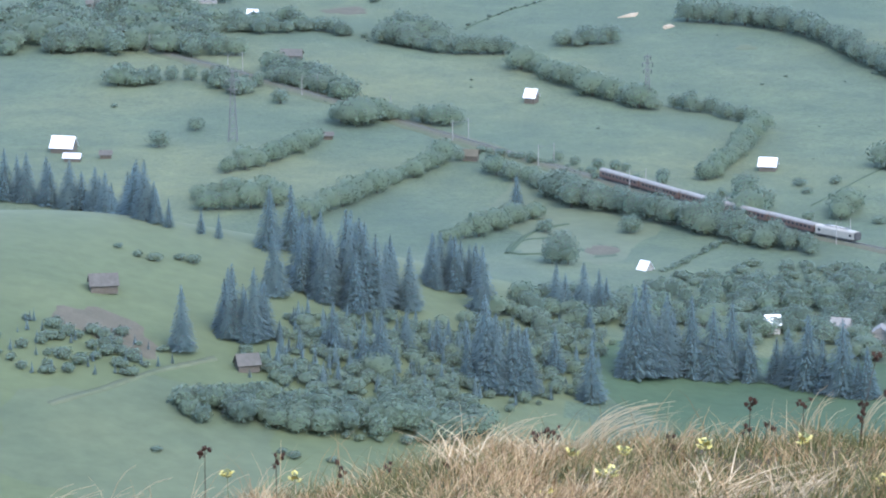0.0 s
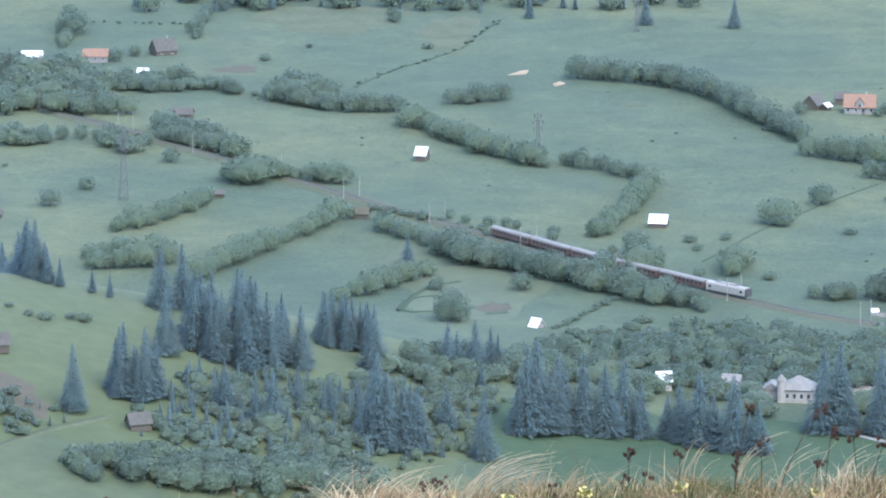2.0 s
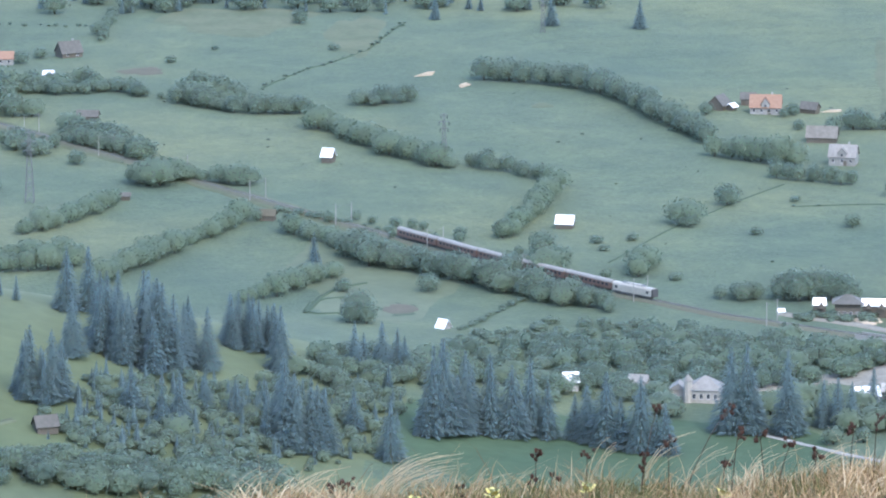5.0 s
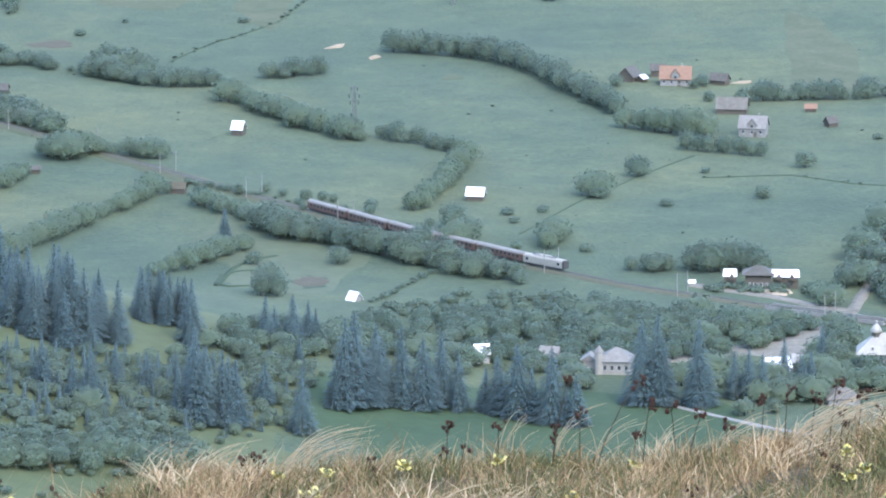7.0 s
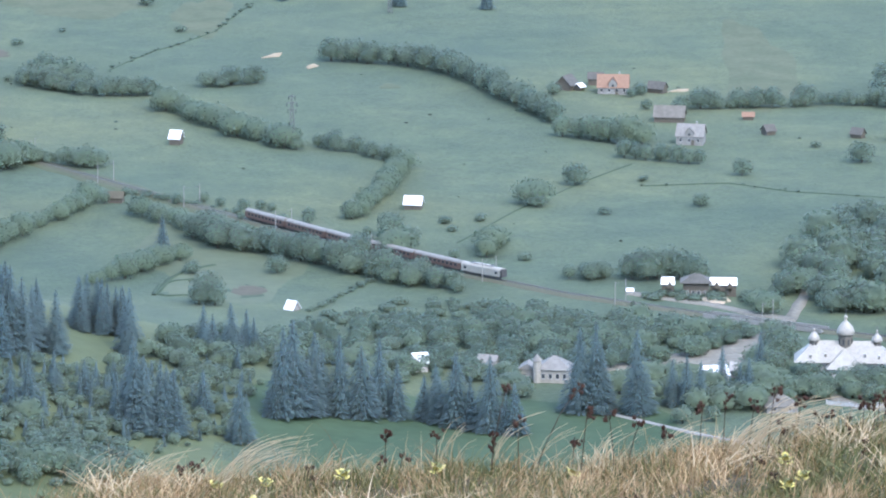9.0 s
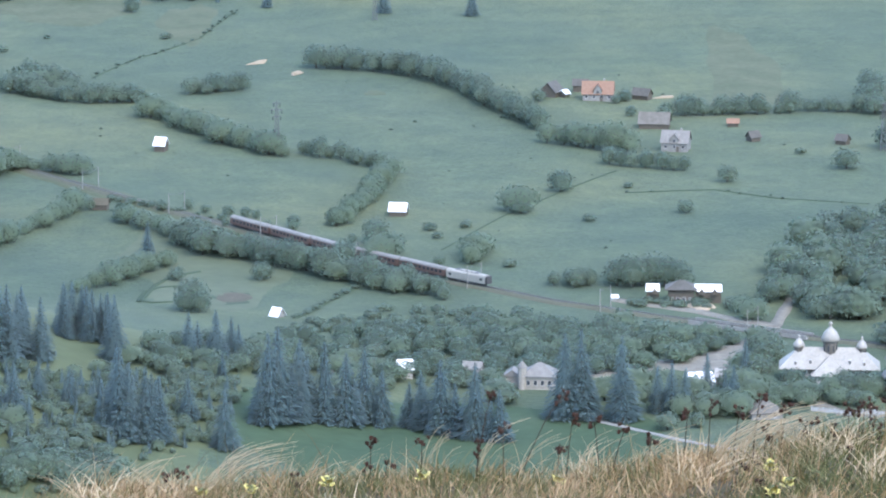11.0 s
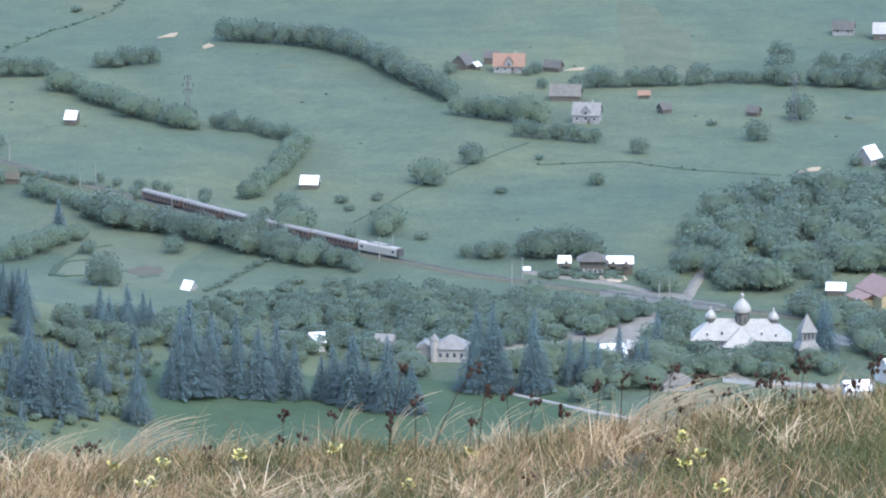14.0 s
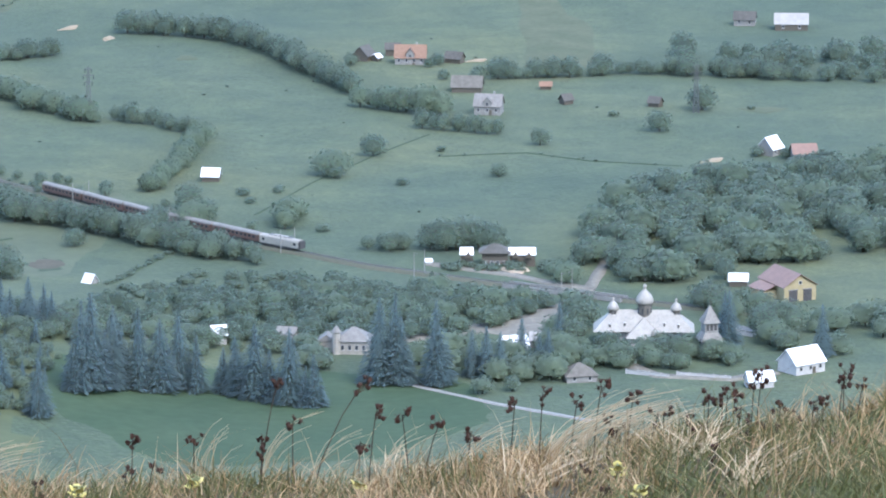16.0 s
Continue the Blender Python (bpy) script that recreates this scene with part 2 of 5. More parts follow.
def terrain(x, y):
    valley = 0.5 * math.sin(x * 0.021 + 1.3) * math.sin(y * 0.017) + 0.35 * math.sin(x * 0.05 + y * 0.043)
    # rounded pasture hill on this side of the valley
    crest = 1745 + 0.25 * (x + 150)
    across = 1 - smooth(-265, 10, x)
    d = y - crest
    along = 1 - smooth(0, 170, d) if d > 0 else 1 - smooth(0, 330, -d)
    hill = 51 * across * along
    # wooded mountains closing the valley
    back = 380 * smooth(2850, 4900, y) + 300 * smooth(700, 2300, abs(x))
    far = valley * smooth(1200, 1500, y) + hill + back
    # grassy hillside on which the camera stands
    lip = 25.4
    side = -0.36 + 0.28 * smooth(-2.5, -1.3, x) + 0.05 * smooth(-1.3, 0.6, x)
    side -= 0.025 * smooth(0.2, 0.9, x)
    side += 0.13 * max(0.0, min(14.0, x) - 0.45) + 0.05 * max(0.0, min(5.0, x) - 1.6) + 0.13 * min(0.0, max(-14.0, x) + 2.3)
    near = 408.27 - 0.18 * y + side * smooth(4, 20, y)
    near += 0.016 * math.sin(x * 3.1 + 0.6 * y) + 0.014 * math.sin(y * 2.3 - x * 1.7) + 0.012 * math.sin(x * 7.3)
    if y > lip:
        near -= 0.55 * (y - lip) * smooth(lip - 1, lip + 5, y)
    if y < -5:
        near += 0.25 * (-5 - y)
    if y > 900:
        return far
    if y > 300:
        return max(near, far + (near - far) * (1 - smooth(300, 900, y)), far)
    return near


def ground_sheet():
    rows, y = [], -900.0
    while y < 4950:
        rows.append(y)
        y += 60 if y < -60 else 6 if y < 12 else 0.3 if y < 32 else 3 if y < 60 else 30 if y < 1380 else 9 if y < 2700 else 90
    cols = [2700 * math.sinh(8.5 * (i / 130 - 1)) / math.sinh(8.5) for i in range(261)]
    verts = [(x, y, terrain(x, y)) for y in rows for x in cols]
    n = len(cols)
    faces = [(j * n + i, j * n + i + 1, (j + 1) * n + i + 1, (j + 1) * n + i) for j in range(len(rows) - 1) for i in range(n - 1)]
    me = from_lists("ground", verts, faces, MEADOW, True)
    me.materials.append(PASTURE)
    me.materials.append(STRAW_SOIL)
    for p in me.polygons:
        c = p.center
        if c.y < 60:
            p.material_index = 2
        elif c.y < 1800 and c.x < -45 and c.z > 5 + 2.5 * math.sin(c.x * 0.09) + 2 * math.sin(c.y * 0.13):
            p.material_index = 1
    return tagged(new("ground", me), "green valley meadows and dry grassy hillside", "ground", kind="structure")


ground_sheet()


def ribbon(name, points, width, material, label, category, lift=0.25, rise=0.0, kind="structure"):
    """A strip that follows the ground along a line of points; rise makes it a bank with sloping sides."""
    line = []
    for (x0, y0), (x1, y1) in zip(points, points[1:]):
        n = max(2, int(math.hypot(x1 - x0, y1 - y0) / 6))
        line += [(x0 + (x1 - x0) * i / n, y0 + (y1 - y0) * i / n) for i in range(n)]
    line.append(points[-1])
    verts, faces = [], []
    for i, (x, y) in enumerate(line):
        a, b = line[max(i - 2, 0)], line[min(i + 2, len(line) - 1)]
        d = Vector((b[0] - a[0], b[1] - a[1])).normalized()
        w = width / 2 * (1 + 0.12 * math.sin(i * 1.7) + 0.08 * math.sin(i * 0.61))
        for off, up in ((-w - rise * 1.5 - 0.3, -0.5), (-w, lift + rise), (w, lift + rise), (w + rise * 1.5 + 0.3, -0.5)):
            px, py = x - d.y * off, y + d.x * off
            verts.append((px, py, terrain(px, py) + up))
        if i:
            for k in range(3):
                j = 4 * (i - 1) + k
                faces.append((j, j + 4, j + 5, j + 1))
    return tagged(new(name, from_lists(name, verts, faces, material, True)), label, category, kind=kind)


def blotch(name, at, rx, ry, material, label, category="ground patch", turn=0.0, lift=0.22, ragged=1.0):
    """A patch with an uneven rim lying on the ground."""
    verts, faces = [(at[0], at[1], terrain(*at) + lift)], []
    rings, n = 5, 28
    c, s = math.cos(radians(turn)), math.sin(radians(turn))
    for r in range(1, rings + 1):
        for i in range(n):
            a = 2 * math.pi * i / n
            k = r / rings * (1 + ragged * (0.16 * math.sin(3 * a + at[0]) + 0.1 * math.sin(7 * a + at[1])))
            x, y = rx * k * math.cos(a), ry * k * math.sin(a)
            px, py = at[0] + x * c - y * s, at[1] + x * s + y * c
            verts.append((px, py, terrain(px, py) + (lift if r < rings else -0.2)))
    for i in range(n):
        faces.append((0, 1 + i, 1 + (i + 1) % n))
        for r in range(rings - 1):
            a, b = 1 + r * n, 1 + (r + 1) * n
            faces.append((a + i, b + i, b + (i + 1) % n, a + (i + 1) % n))
    return tagged(new(name, from_lists(name, verts, faces, material, True)), label, category, kind="structure")


# ---- trees ----
def leaf_card(verts, faces, p, normal, size, rng):
    n = (normal + Vector((rng.uniform(-1, 1), rng.uniform(-1, 1), rng.uniform(-1, 1))) * 0.6).normalized()
    u = n.orthogonal().normalized()
    u.rotate(Matrix.Rotation(rng.uniform(0, 6.28), 3, n))
    v = n.cross(u)
    k = len(verts)
    s = size * rng.uniform(0.6, 1.25)
    for a, b, c in ((-1, 0, 0), (0, -0.6, 0.18), (1, 0, 0), (0, 0.6, 0.18)):
        verts.append(tuple(p + u * a * s + v * b * s - n * c * s))
    faces.append((k, k + 1, k + 2, k + 3))


def facing(verts, faces, normals):
    """Turn each face towards the side its foliage shows."""
    done = []
    for f in faces:
        a, b, c = (Vector(verts[i]) for i in f[:3])
        done.append(f if (b - a).cross(c - a).dot(Vector(normals[f[0]])) >= 0 else f[::-1])
    return done


def broadleaf(seed, height, width, leaf_material, name="deciduous_tree", label="", cards=470, leaf=0.056):
    """Tapered trunk with limbs, and a bulging crown of leaf clumps."""
    rng = random.Random(seed)
    tree = new(name)
    bulges = []
    for i in range(rng.randint(11, 15)):
        a, up = rng.uniform(0, 6.28), rng.uniform(-0.55, 0.95)
        flat = math.sqrt(1 - up * up)
        bulges.append((Vector((math.cos(a) * flat, math.sin(a) * flat, up)), rng.uniform(0.10, 0.27), rng.uniform(3, 8)))
    middle, tall = Vector((0, 0, height * 0.44)), height * 0.47

    def skin(d, k):
        """A place on the crown: bulging above, barrel-shaped down to the ground."""
        k *= 0.76 + max(q * max(0.0, d.dot(way)) ** sharp for way, q, sharp in bulges)
        flat = max(1e-4, math.hypot(d.x, d.y))
        out = flat if d.z > 0 else (1 - abs(d.z) ** 3) ** (1 / 3)
        return Vector((d.x / flat * out * width * 0.54 * k, d.y / flat * out * width * 0.54 * k, max(middle.z + d.z * tall * k, height * 0.02)))

    bm = bmesh.new()
    rod((0, 0, -0.6), (0, 0, height * 0.45), width * 0.035, width * 0.024, 7, bm)
    for way, k, sharp in bulges[:8]:
        tip = middle + Vector((way.x * width * 0.4, way.y * width * 0.4, way.z * tall * 0.8))
        rod((0, 0, height * rng.uniform(0.15, 0.42)), tip, width * 0.016, width * 0.006, 5, bm)
    part("trunk", bm, BARK, tree)
    verts, faces, normals = [], [], []
    # leafy mass, then loose leaf clumps all over it
    ball = bmesh.new()
    bmesh.ops.create_icosphere(ball, subdivisions=2, radius=1.0)
    ball.verts.index_update()
    for v in ball.verts:
        d = v.co.normalized()
        verts.append(tuple(skin(d, 0.78 * rng.uniform(0.90, 1.10))))
        normals.append(tuple((d * 0.6 + Vector((0, 0, 0.5))).normalized()))
    faces += [tuple(v.index for v in f.verts) for f in ball.faces]
    ball.free()
    for i in range(cards):
        d = Vector((rng.gauss(0, 1), rng.gauss(0, 1), rng.gauss(0.15, 1))).normalized()
        leaf_card(verts, faces, skin(d, rng.uniform(0.77, 1.12)), d, width * leaf, rng)
        n = (d * 0.6 + Vector((rng.uniform(-1, 1) * 0.2, rng.uniform(-1, 1) * 0.2, 0.5 + rng.uniform(-1, 1) * 0.2))).normalized()
        normals += [tuple(n)] * 4
    part("crown", from_lists("crown", verts, facing(verts, faces, normals), leaf_material, normals=normals), None, tree)
    return tagged(tree, label, "tree")


def spruce(seed, height, width, label="tall dark spruce with drooping branches", levels=19, sprays=800):
    rng = random.Random(seed)
    tree = new("spruce")
    part("trunk", rod((0, 0, -0.8), (0, 0, height * 0.96), height * 0.016, height * 0.003, 7), BARK, tree)
    verts, faces, normals = [], [], []
    lean = [rng.uniform(0.82, 1.12) for i in range(9)]

    def reach(f, a):
        return width * 0.5 * ((1 - f) ** 0.9 + 0.02) * lean[int(a * 9 / 6.2832) % 9]

    # dense inner cone, then the branch sprays
    steps, around = 12, 14
    for i in range(steps + 1):
        f = i / steps
        for k in range(around):
            a = 2 * math.pi * k / around
            q = reach(f, a) * (0.70 - 0.35 * f) * rng.uniform(0.86, 1.1)
            verts.append((q * math.cos(a), q * math.sin(a), height * (0.02 + 0.95 * f)))
            normals.append(tuple(Vector((math.cos(a) * 0.55, math.sin(a) * 0.55, 0.5)).normalized()))
            if i:
                j, n = (i - 1) * around, (k + 1) % around
                faces.append((j + k, j + n, j + around + n, j + around + k))
    for i in range(sprays):
        f = min(0.985, max(0.0, (int((1 - rng.random() ** 0.62) * levels) + rng.uniform(0.1, 0.6)) / levels))
        a = rng.uniform(0, 6.2831)
        q = reach(f, a) * rng.uniform(0.86, 1.2) + 0.08
        d, sd = Vector((math.cos(a), math.sin(a), 0)), Vector((-math.sin(a), math.cos(a), 0))
        z = height * (0.05 + 0.95 * f)
        w = width * 0.034 * rng.uniform(0.6, 1.3) * (1.15 - 0.7 * f)
        drop = height * rng.uniform(0.02, 0.05)
        j = len(verts)
        base, mid, tip = d * q * 0.55 + Vector((0, 0, z)), d * q * 0.82 + Vector((0, 0, z - drop * 0.4)), d * q + Vector((0, 0, z - drop))
        verts += [tuple(v) for v in (base, mid + sd * w - Vector((0, 0, drop * 0.35)), tip, mid - sd * w - Vector((0, 0, drop * 0.35)))]
        n = tuple((d * 0.55 + Vector((0, 0, 0.5)) + Vector((rng.uniform(-1, 1), rng.uniform(-1, 1), rng.uniform(-1, 1))) * 0.1).normalized())
        normals += [n] * 4
        faces += [(j, j + 1, j + 2), (j, j + 2, j + 3)]
    part("crown", from_lists("crown", verts, facing(verts, faces, normals), HAZED_NEEDLE, normals=normals), None, tree)
    return tagged(tree, label, "spruce", "spruces")


MASTERS = {
    "alder": [broadleaf(i, 9.0, 8.0, HAZED_LEAF, "alder_tree", label="leafy green alder with a rounded crown") for i in range(5)],
    "willow": [broadleaf(20 + i, 8.0, 8.5, HAZED_WILLOW, "willow_tree", label="pale green willow with a rounded crown") for i in range(4)],
    "shrub": [broadleaf(40 + i, 3.4, 4.6, HAZED_LEAF, "shrub", "low green shrub in the meadow", 260, 0.065) for i in range(3)],
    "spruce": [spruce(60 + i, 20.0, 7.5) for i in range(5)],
}
for kind_of in MASTERS.values():
    for o in kind_of:
        o["used"] = 0
# sparser trees from which the dense woods are put together
WOOD_TREES = {
    "alder": [broadleaf(100 + i, 9.0, 8.0, HAZED_LEAF, cards=215, leaf=0.080) for i in range(3)],
    "willow": [broadleaf(120 + i, 8.0, 8.5, HAZED_WILLOW, cards=215, leaf=0.080) for i in range(3)],
    "shrub": [broadleaf(140 + i, 3.4, 4.6, HAZED_LEAF, cards=80, leaf=0.105) for i in range(3)],
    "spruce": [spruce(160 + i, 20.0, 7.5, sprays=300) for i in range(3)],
}
TREE_RNG = random.Random(7)
OWN_HEIGHT = {"alder": 9.0, "willow": 8.0, "shrub": 3.4, "spruce": 20.0}


def plant(kind_of, at, height, wide=1.0, group=""):
    """Stand one tree of a kind at a place, height in metres."""
    master = TREE_RNG.choice(MASTERS[kind_of])
    s = height / OWN_HEIGHT[kind_of]
    m = pose(at[0], at[1], terrain(*at), 0, 0, TREE_RNG.uniform(0, 360)) @ Matrix.Diagonal((s * wide, s * wide, s, 1))
    if master["used"]:
        ob = copy_thing(master, m)
        ob.matrix_basis = m
    else:
        ob, master["used"] = master, 1
        ob.matrix_basis = m
    if group:
        ob["group"] = group
    return ob


def row(kind_of, points, spacing, height, group, wide=1.0, jitter=1.8):
    """Trees along a line of points."""
    carry = 0.0
    for (x0, y0), (x1, y1) in zip(points, points[1:]):
        length = math.hypot(x1 - x0, y1 - y0)
        d = carry
        while d < length:
            f = d / length
            h = height * TREE_RNG.uniform(0.62, 1.28)
            plant(kind_of if isinstance(kind_of, str) else TREE_RNG.choice(kind_of),
                  (x0 + (x1 - x0) * f + TREE_RNG.uniform(-jitter, jitter), y0 + (y1 - y0) * f + TREE_RNG.uniform(-jitter, jitter)), h, wide * TREE_RNG.uniform(0.85, 1.2), group)
            d += spacing * TREE_RNG.uniform(0.7, 1.3)
        carry = d - length


def grove(kinds, corners, count, height, name, label, wide=1.0, spread=0.35):
    """A wood of uncounted trees inside a polygon: one object, with trunks and leaf clumps of its own."""
    xs, ys = [c[0] for c in corners], [c[1] for c in corners]
    verts, faces, normals, slots, mats = [], [], [], [], [BARK, HAZED_LEAF, HAZED_WILLOW, HAZED_NEEDLE]
    made = tries = total = 0
    while made < count and tries < count * 60:
        tries += 1
        x, y = TREE_RNG.uniform(min(xs), max(xs)), TREE_RNG.uniform(min(ys), max(ys))
        inside = False
        for (ax, ay), (bx, by) in zip(corners, corners[1:] + corners[:1]):
            if (ay > y) != (by > y) and x < (bx - ax) * (y - ay) / (by - ay) + ax:
                inside = not inside
        if not inside:
            continue
        made += 1
        kind_of = TREE_RNG.choice(kinds)
        h = height * TREE_RNG.uniform(1 - spread, 1 + spread)
        s = h / OWN_HEIGHT[kind_of]
        w = s * wide * TREE_RNG.uniform(0.85, 1.2)
        m = pose(x, y, terrain(x, y), 0, 0, TREE_RNG.uniform(0, 360)) @ Matrix.Diagonal((w, w, s, 1))
        for child in TREE_RNG.choice(WOOD_TREES[kind_of]).children:
            me = child.data
            co = np.empty(len(me.vertices) * 3)
            me.vertices.foreach_get("co", co)
            co = co.reshape(-1, 3) @ np.array(m.to_3x3()).T + np.array(m.translation)
            verts.append(co)
            faces += [tuple(v + total for v in p.vertices) for p in me.polygons]
            slots += [mats.index(me.materials[0])] * len(me.polygons)
            total += len(co)
            nm = np.empty(len(me.loops) * 3)
            me.corner_normals.foreach_get("vector", nm)
            per = np.zeros((len(me.vertices), 3))
            idx = np.empty(len(me.loops), dtype=np.int32)
            me.loops.foreach_get("vertex_index", idx)
            per[idx] = nm.reshape(-1, 3)
            normals.append(per @ np.array(m.to_3x3().normalized()).T)
    per = np.concatenate(normals)
    per /= np.maximum(np.linalg.norm(per, axis=1, keepdims=True), 1e-6)
    me = from_lists(name, np.concatenate(verts).tolist(), faces, mats[0], normals=per.tolist())
    for m in mats[1:]:
        me.materials.append(m)
    me.polygons.foreach_set("material_index", slots)
    return tagged(new(name, me), label, "trees", kind="stuff")


# ---- woods and hedgerows ----
HEDGE = "hedgerow trees"
MIXED = ("alder", "willow")
row("willow", [(-210.8, 2041.0), (-193.8, 2072.6), (-181.8, 2106.2)], 5.5, 7.5, HEDGE)
row("willow", [(-212.6, 1977.2), (-197.7, 1979.6), (-183.0, 1985.5)], 5.5, 10, HEDGE)
row("willow", [(-177.2, 1953.4), (-163.8, 1987.6), (-148.3, 2028.7), (-132.0, 2067.2)], 5, 8.5, HEDGE)
row("alder", [(-132.0, 2067.2), (-121.5, 2068.7), (-100.3, 2067.1)], 8, 5, HEDGE)
row("willow", [(-121.2, 1923.4), (-106.7, 1948.0), (-92.0, 1976.6)], 5.5, 8.5, HEDGE)
row("alder", [(-89.3, 2008.4), (-74.2, 1988.1), (-47.1, 1961.7), (-20.6, 1934.1), (5.1, 1912.5)], 4.6, 10, HEDGE, 1.2)
row("alder", [(-73.8, 2035.9), (-48.6, 2028.9)], 9, 4.5, HEDGE)
row("willow", [(-114.4, 2271.8), (-102.2, 2255.4), (-82.1, 2210.9), (-58.8, 2180.3)], 5, 9.5, HEDGE, 1.15)
row("alder", [(-48.9, 2185.5), (-32.0, 2174.7), (-17.4, 2156.4)], 4.2, 8, HEDGE)
row("willow", [(-15.8, 2141.8), (-20.2, 2099.5), (-33.2, 2039.2)], 5.5, 8, HEDGE)
row("alder", [(-47.1, 2387.4), (-10.6, 2370.1), (10.9, 2335.9), (27.0, 2287.0), (45.9, 2239.9)], 4.2, 10, HEDGE, 1.15)
row("willow", [(48.7, 2207.9), (79.6, 2190.7)], 5, 11, HEDGE)
row("alder", [(72.0, 2162.2), (99.0, 2148.0)], 4.2, 7.5, HEDGE)
row("alder", [(-173.9, 2325.2), (-149.0, 2306.5), (-115.0, 2306.6)], 4, 8, HEDGE, 1.25)
row("alder", [(-99.9, 2322.4), (-77.4, 2330.2)], 3, 8, HEDGE, 1.2, 3)
row("willow", [(-176.2, 2145.2), (-167.9, 2151.5), (-133.3, 2141.3)], 4.2, 8.5, HEDGE, 1.15)
row("alder", [(-276.5, 2232.2), (-242.0, 2229.3), (-211.1, 2214.7)], 9, 6.5, HEDGE)
row("alder", [(99.2, 2268.4), (126.3, 2276.2), (161.6, 2283.6), (195.7, 2274.0), (233.2, 2259.0)], 4.2, 8.5, HEDGE, 1.15)
row("alder", [(-212.7, 2232.2), (-178.3, 2199.9)], 4, 8, HEDGE, 1.2)
row("willow", [(17.1, 1989.9), (12.9, 1965.2)], 6, 9, HEDGE)
row("alder", [(44.4, 1933.8), (56.4, 1934.8)], 6, 7, HEDGE)
for at, high, kind_of in (((-125.1, 1641.1), 9, "willow"), ((-58.7, 1945.6), 8, "alder"), ((-101.2, 1990.5), 13, "spruce"), ((33.7, 2070.3), 12, "willow"), ((50.5, 2110.5), 10, "alder"),
                          ((34.7, 2065.5), 6, "shrub"), ((114.9, 2124.7), 8, "alder"), ((96.4, 2066.0), 6, "alder"), ((162.8, 2150.8), 10, "alder"), ((183.0, 2196.8), 12, "alder"),
                          ((-242.6, 2091.7), 8, "alder"), ((-232.6, 2128.4), 6.5, "alder"), ((-81.3, 1988.8), 12, "alder"), ((-17.0, 1972.9), 12, "willow"), ((-233.5, 2292.5), 9, "willow"),
                          ((68.4, 1938.2), 11, "alder"), ((75.3, 1935.5), 12, "alder"), ((83.2, 1935.4), 12, "alder"), ((110.8, 1879.2), 9, "willow"), ((107.7, 1892.9), 7, "willow"),
                          ((-88.6, 1945.7), 6, "alder"), ((-204.8, 2182.4), 7, "alder"), ((-73.6, 2550.4), 12, "spruce"), ((-20.3, 2533.0), 16, "spruce"), ((20.0, 2527.0), 15, "spruce"), ((-134.8, 2531.6), 8, "alder"),
                          ((-277.8, 2497.9), 13, "alder"), ((-224.1, 2500.2), 7, "alder"), ((51.7, 1931.5), 8, "alder"), ((55.8, 1936.8), 7, "alder"), ((173.1, 1790.0), 9, "willow")):
    plant(kind_of, at, high, 1.25, "single meadow trees")
for at, high in (((81.9, 2302.6), 6), ((77.7, 2296.4), 4.5), ((46.0, 2300.6), 6), ((95.9, 2260.3), 6), ((83.0, 2267.7), 5), ((66.3, 1935.4), 10), ((71.8, 1933.6), 13), ((79.3, 1937.3), 13), ((87.2, 1935.3), 11), ((90.0, 1931.7), 8), ((196.3, 2099.5), 5), ((206.6, 2094.9), 5), ((-244.3, 2440.2), 6), ((-251.3, 2424.0), 7), ((-273.4, 2412.0), 7)):
    plant("alder", at, high, 1.25, "trees round the farmhouses")
for at in ((-181.9, 1554.0), (-147.1, 1568.3), (-143.4, 1566.4), (-132.7, 1568.2), (14.2, 2041.1), (77.1, 2118.1), (96.7, 2072.0), (21.7, 1998.0), (146.9, 2183.0), (202.9, 2198.8), (-269.8, 2175.8), (-186.1, 2426.0), (-168.6, 2460.6), (-116.1, 2461.3), (60.0, 2050.7), (3.3, 2019.4),
           (-210.2, 1700.8), (-198.3, 1695.0), (-191.1, 1700.8), (-186.8, 1701.1), (-203.6, 1695.9), (0.8, 2034.0), (76.5, 2114.9), (159.6, 2068.4), (29.0, 1966.3), (21.7, 1996.0), (13.8, 2037.0)):
    plant("shrub", at, TREE_RNG.uniform(1.8, 3.4), 1.3, "meadow shrubs")
# bushes and trees on both sides of the railway
for at, high in (((-30.2, 1966.2), 11), ((-8.2, 1928.0), 10), ((-49.8, 2038.0), 6), ((-34.3, 2044.1), 8), ((-18.9, 2009.0), 11), ((-12.0, 1989.2), 9), ((4.1, 1966.3), 4.5), ((-68.2, 2059.4), 4.5), ((-63.9, 2056.3), 4), ((-74.6, 2059.4), 5), ((-83.2, 2065.5), 4), ((-89.9, 2073.1), 4.5), ((-27.5, 2010.5), 4), ((50.0, 1938.9), 6), ((54.9, 1937.3), 5), ((-1.7, 1917.3), 8), ((5.2, 1908.1), 6)):
    plant("alder", at, high, 1.2, "lineside trees")
row(MIXED, [(-111.9, 2047.0), (-83.1, 2008.8), (-53.4, 1975.2), (-24.6, 1937.1), (-4.6, 1915.7)], 5.5, 8.0, "lineside trees", 1.15, 2.5)
row("shrub", [(-120.5, 2088.4), (-98.2, 2068.5), (-72.0, 2047.2), (-46.4, 2024.2)], 6, 2.6, "lineside bushes", 1.2, 1.5)
row("shrub", [(-75.4, 2041.6), (-56.2, 2025.8), (-33.0, 1999.4), (-16.5, 1980.7)], 6, 3.0, "lineside bushes", 1.2, 1.5)
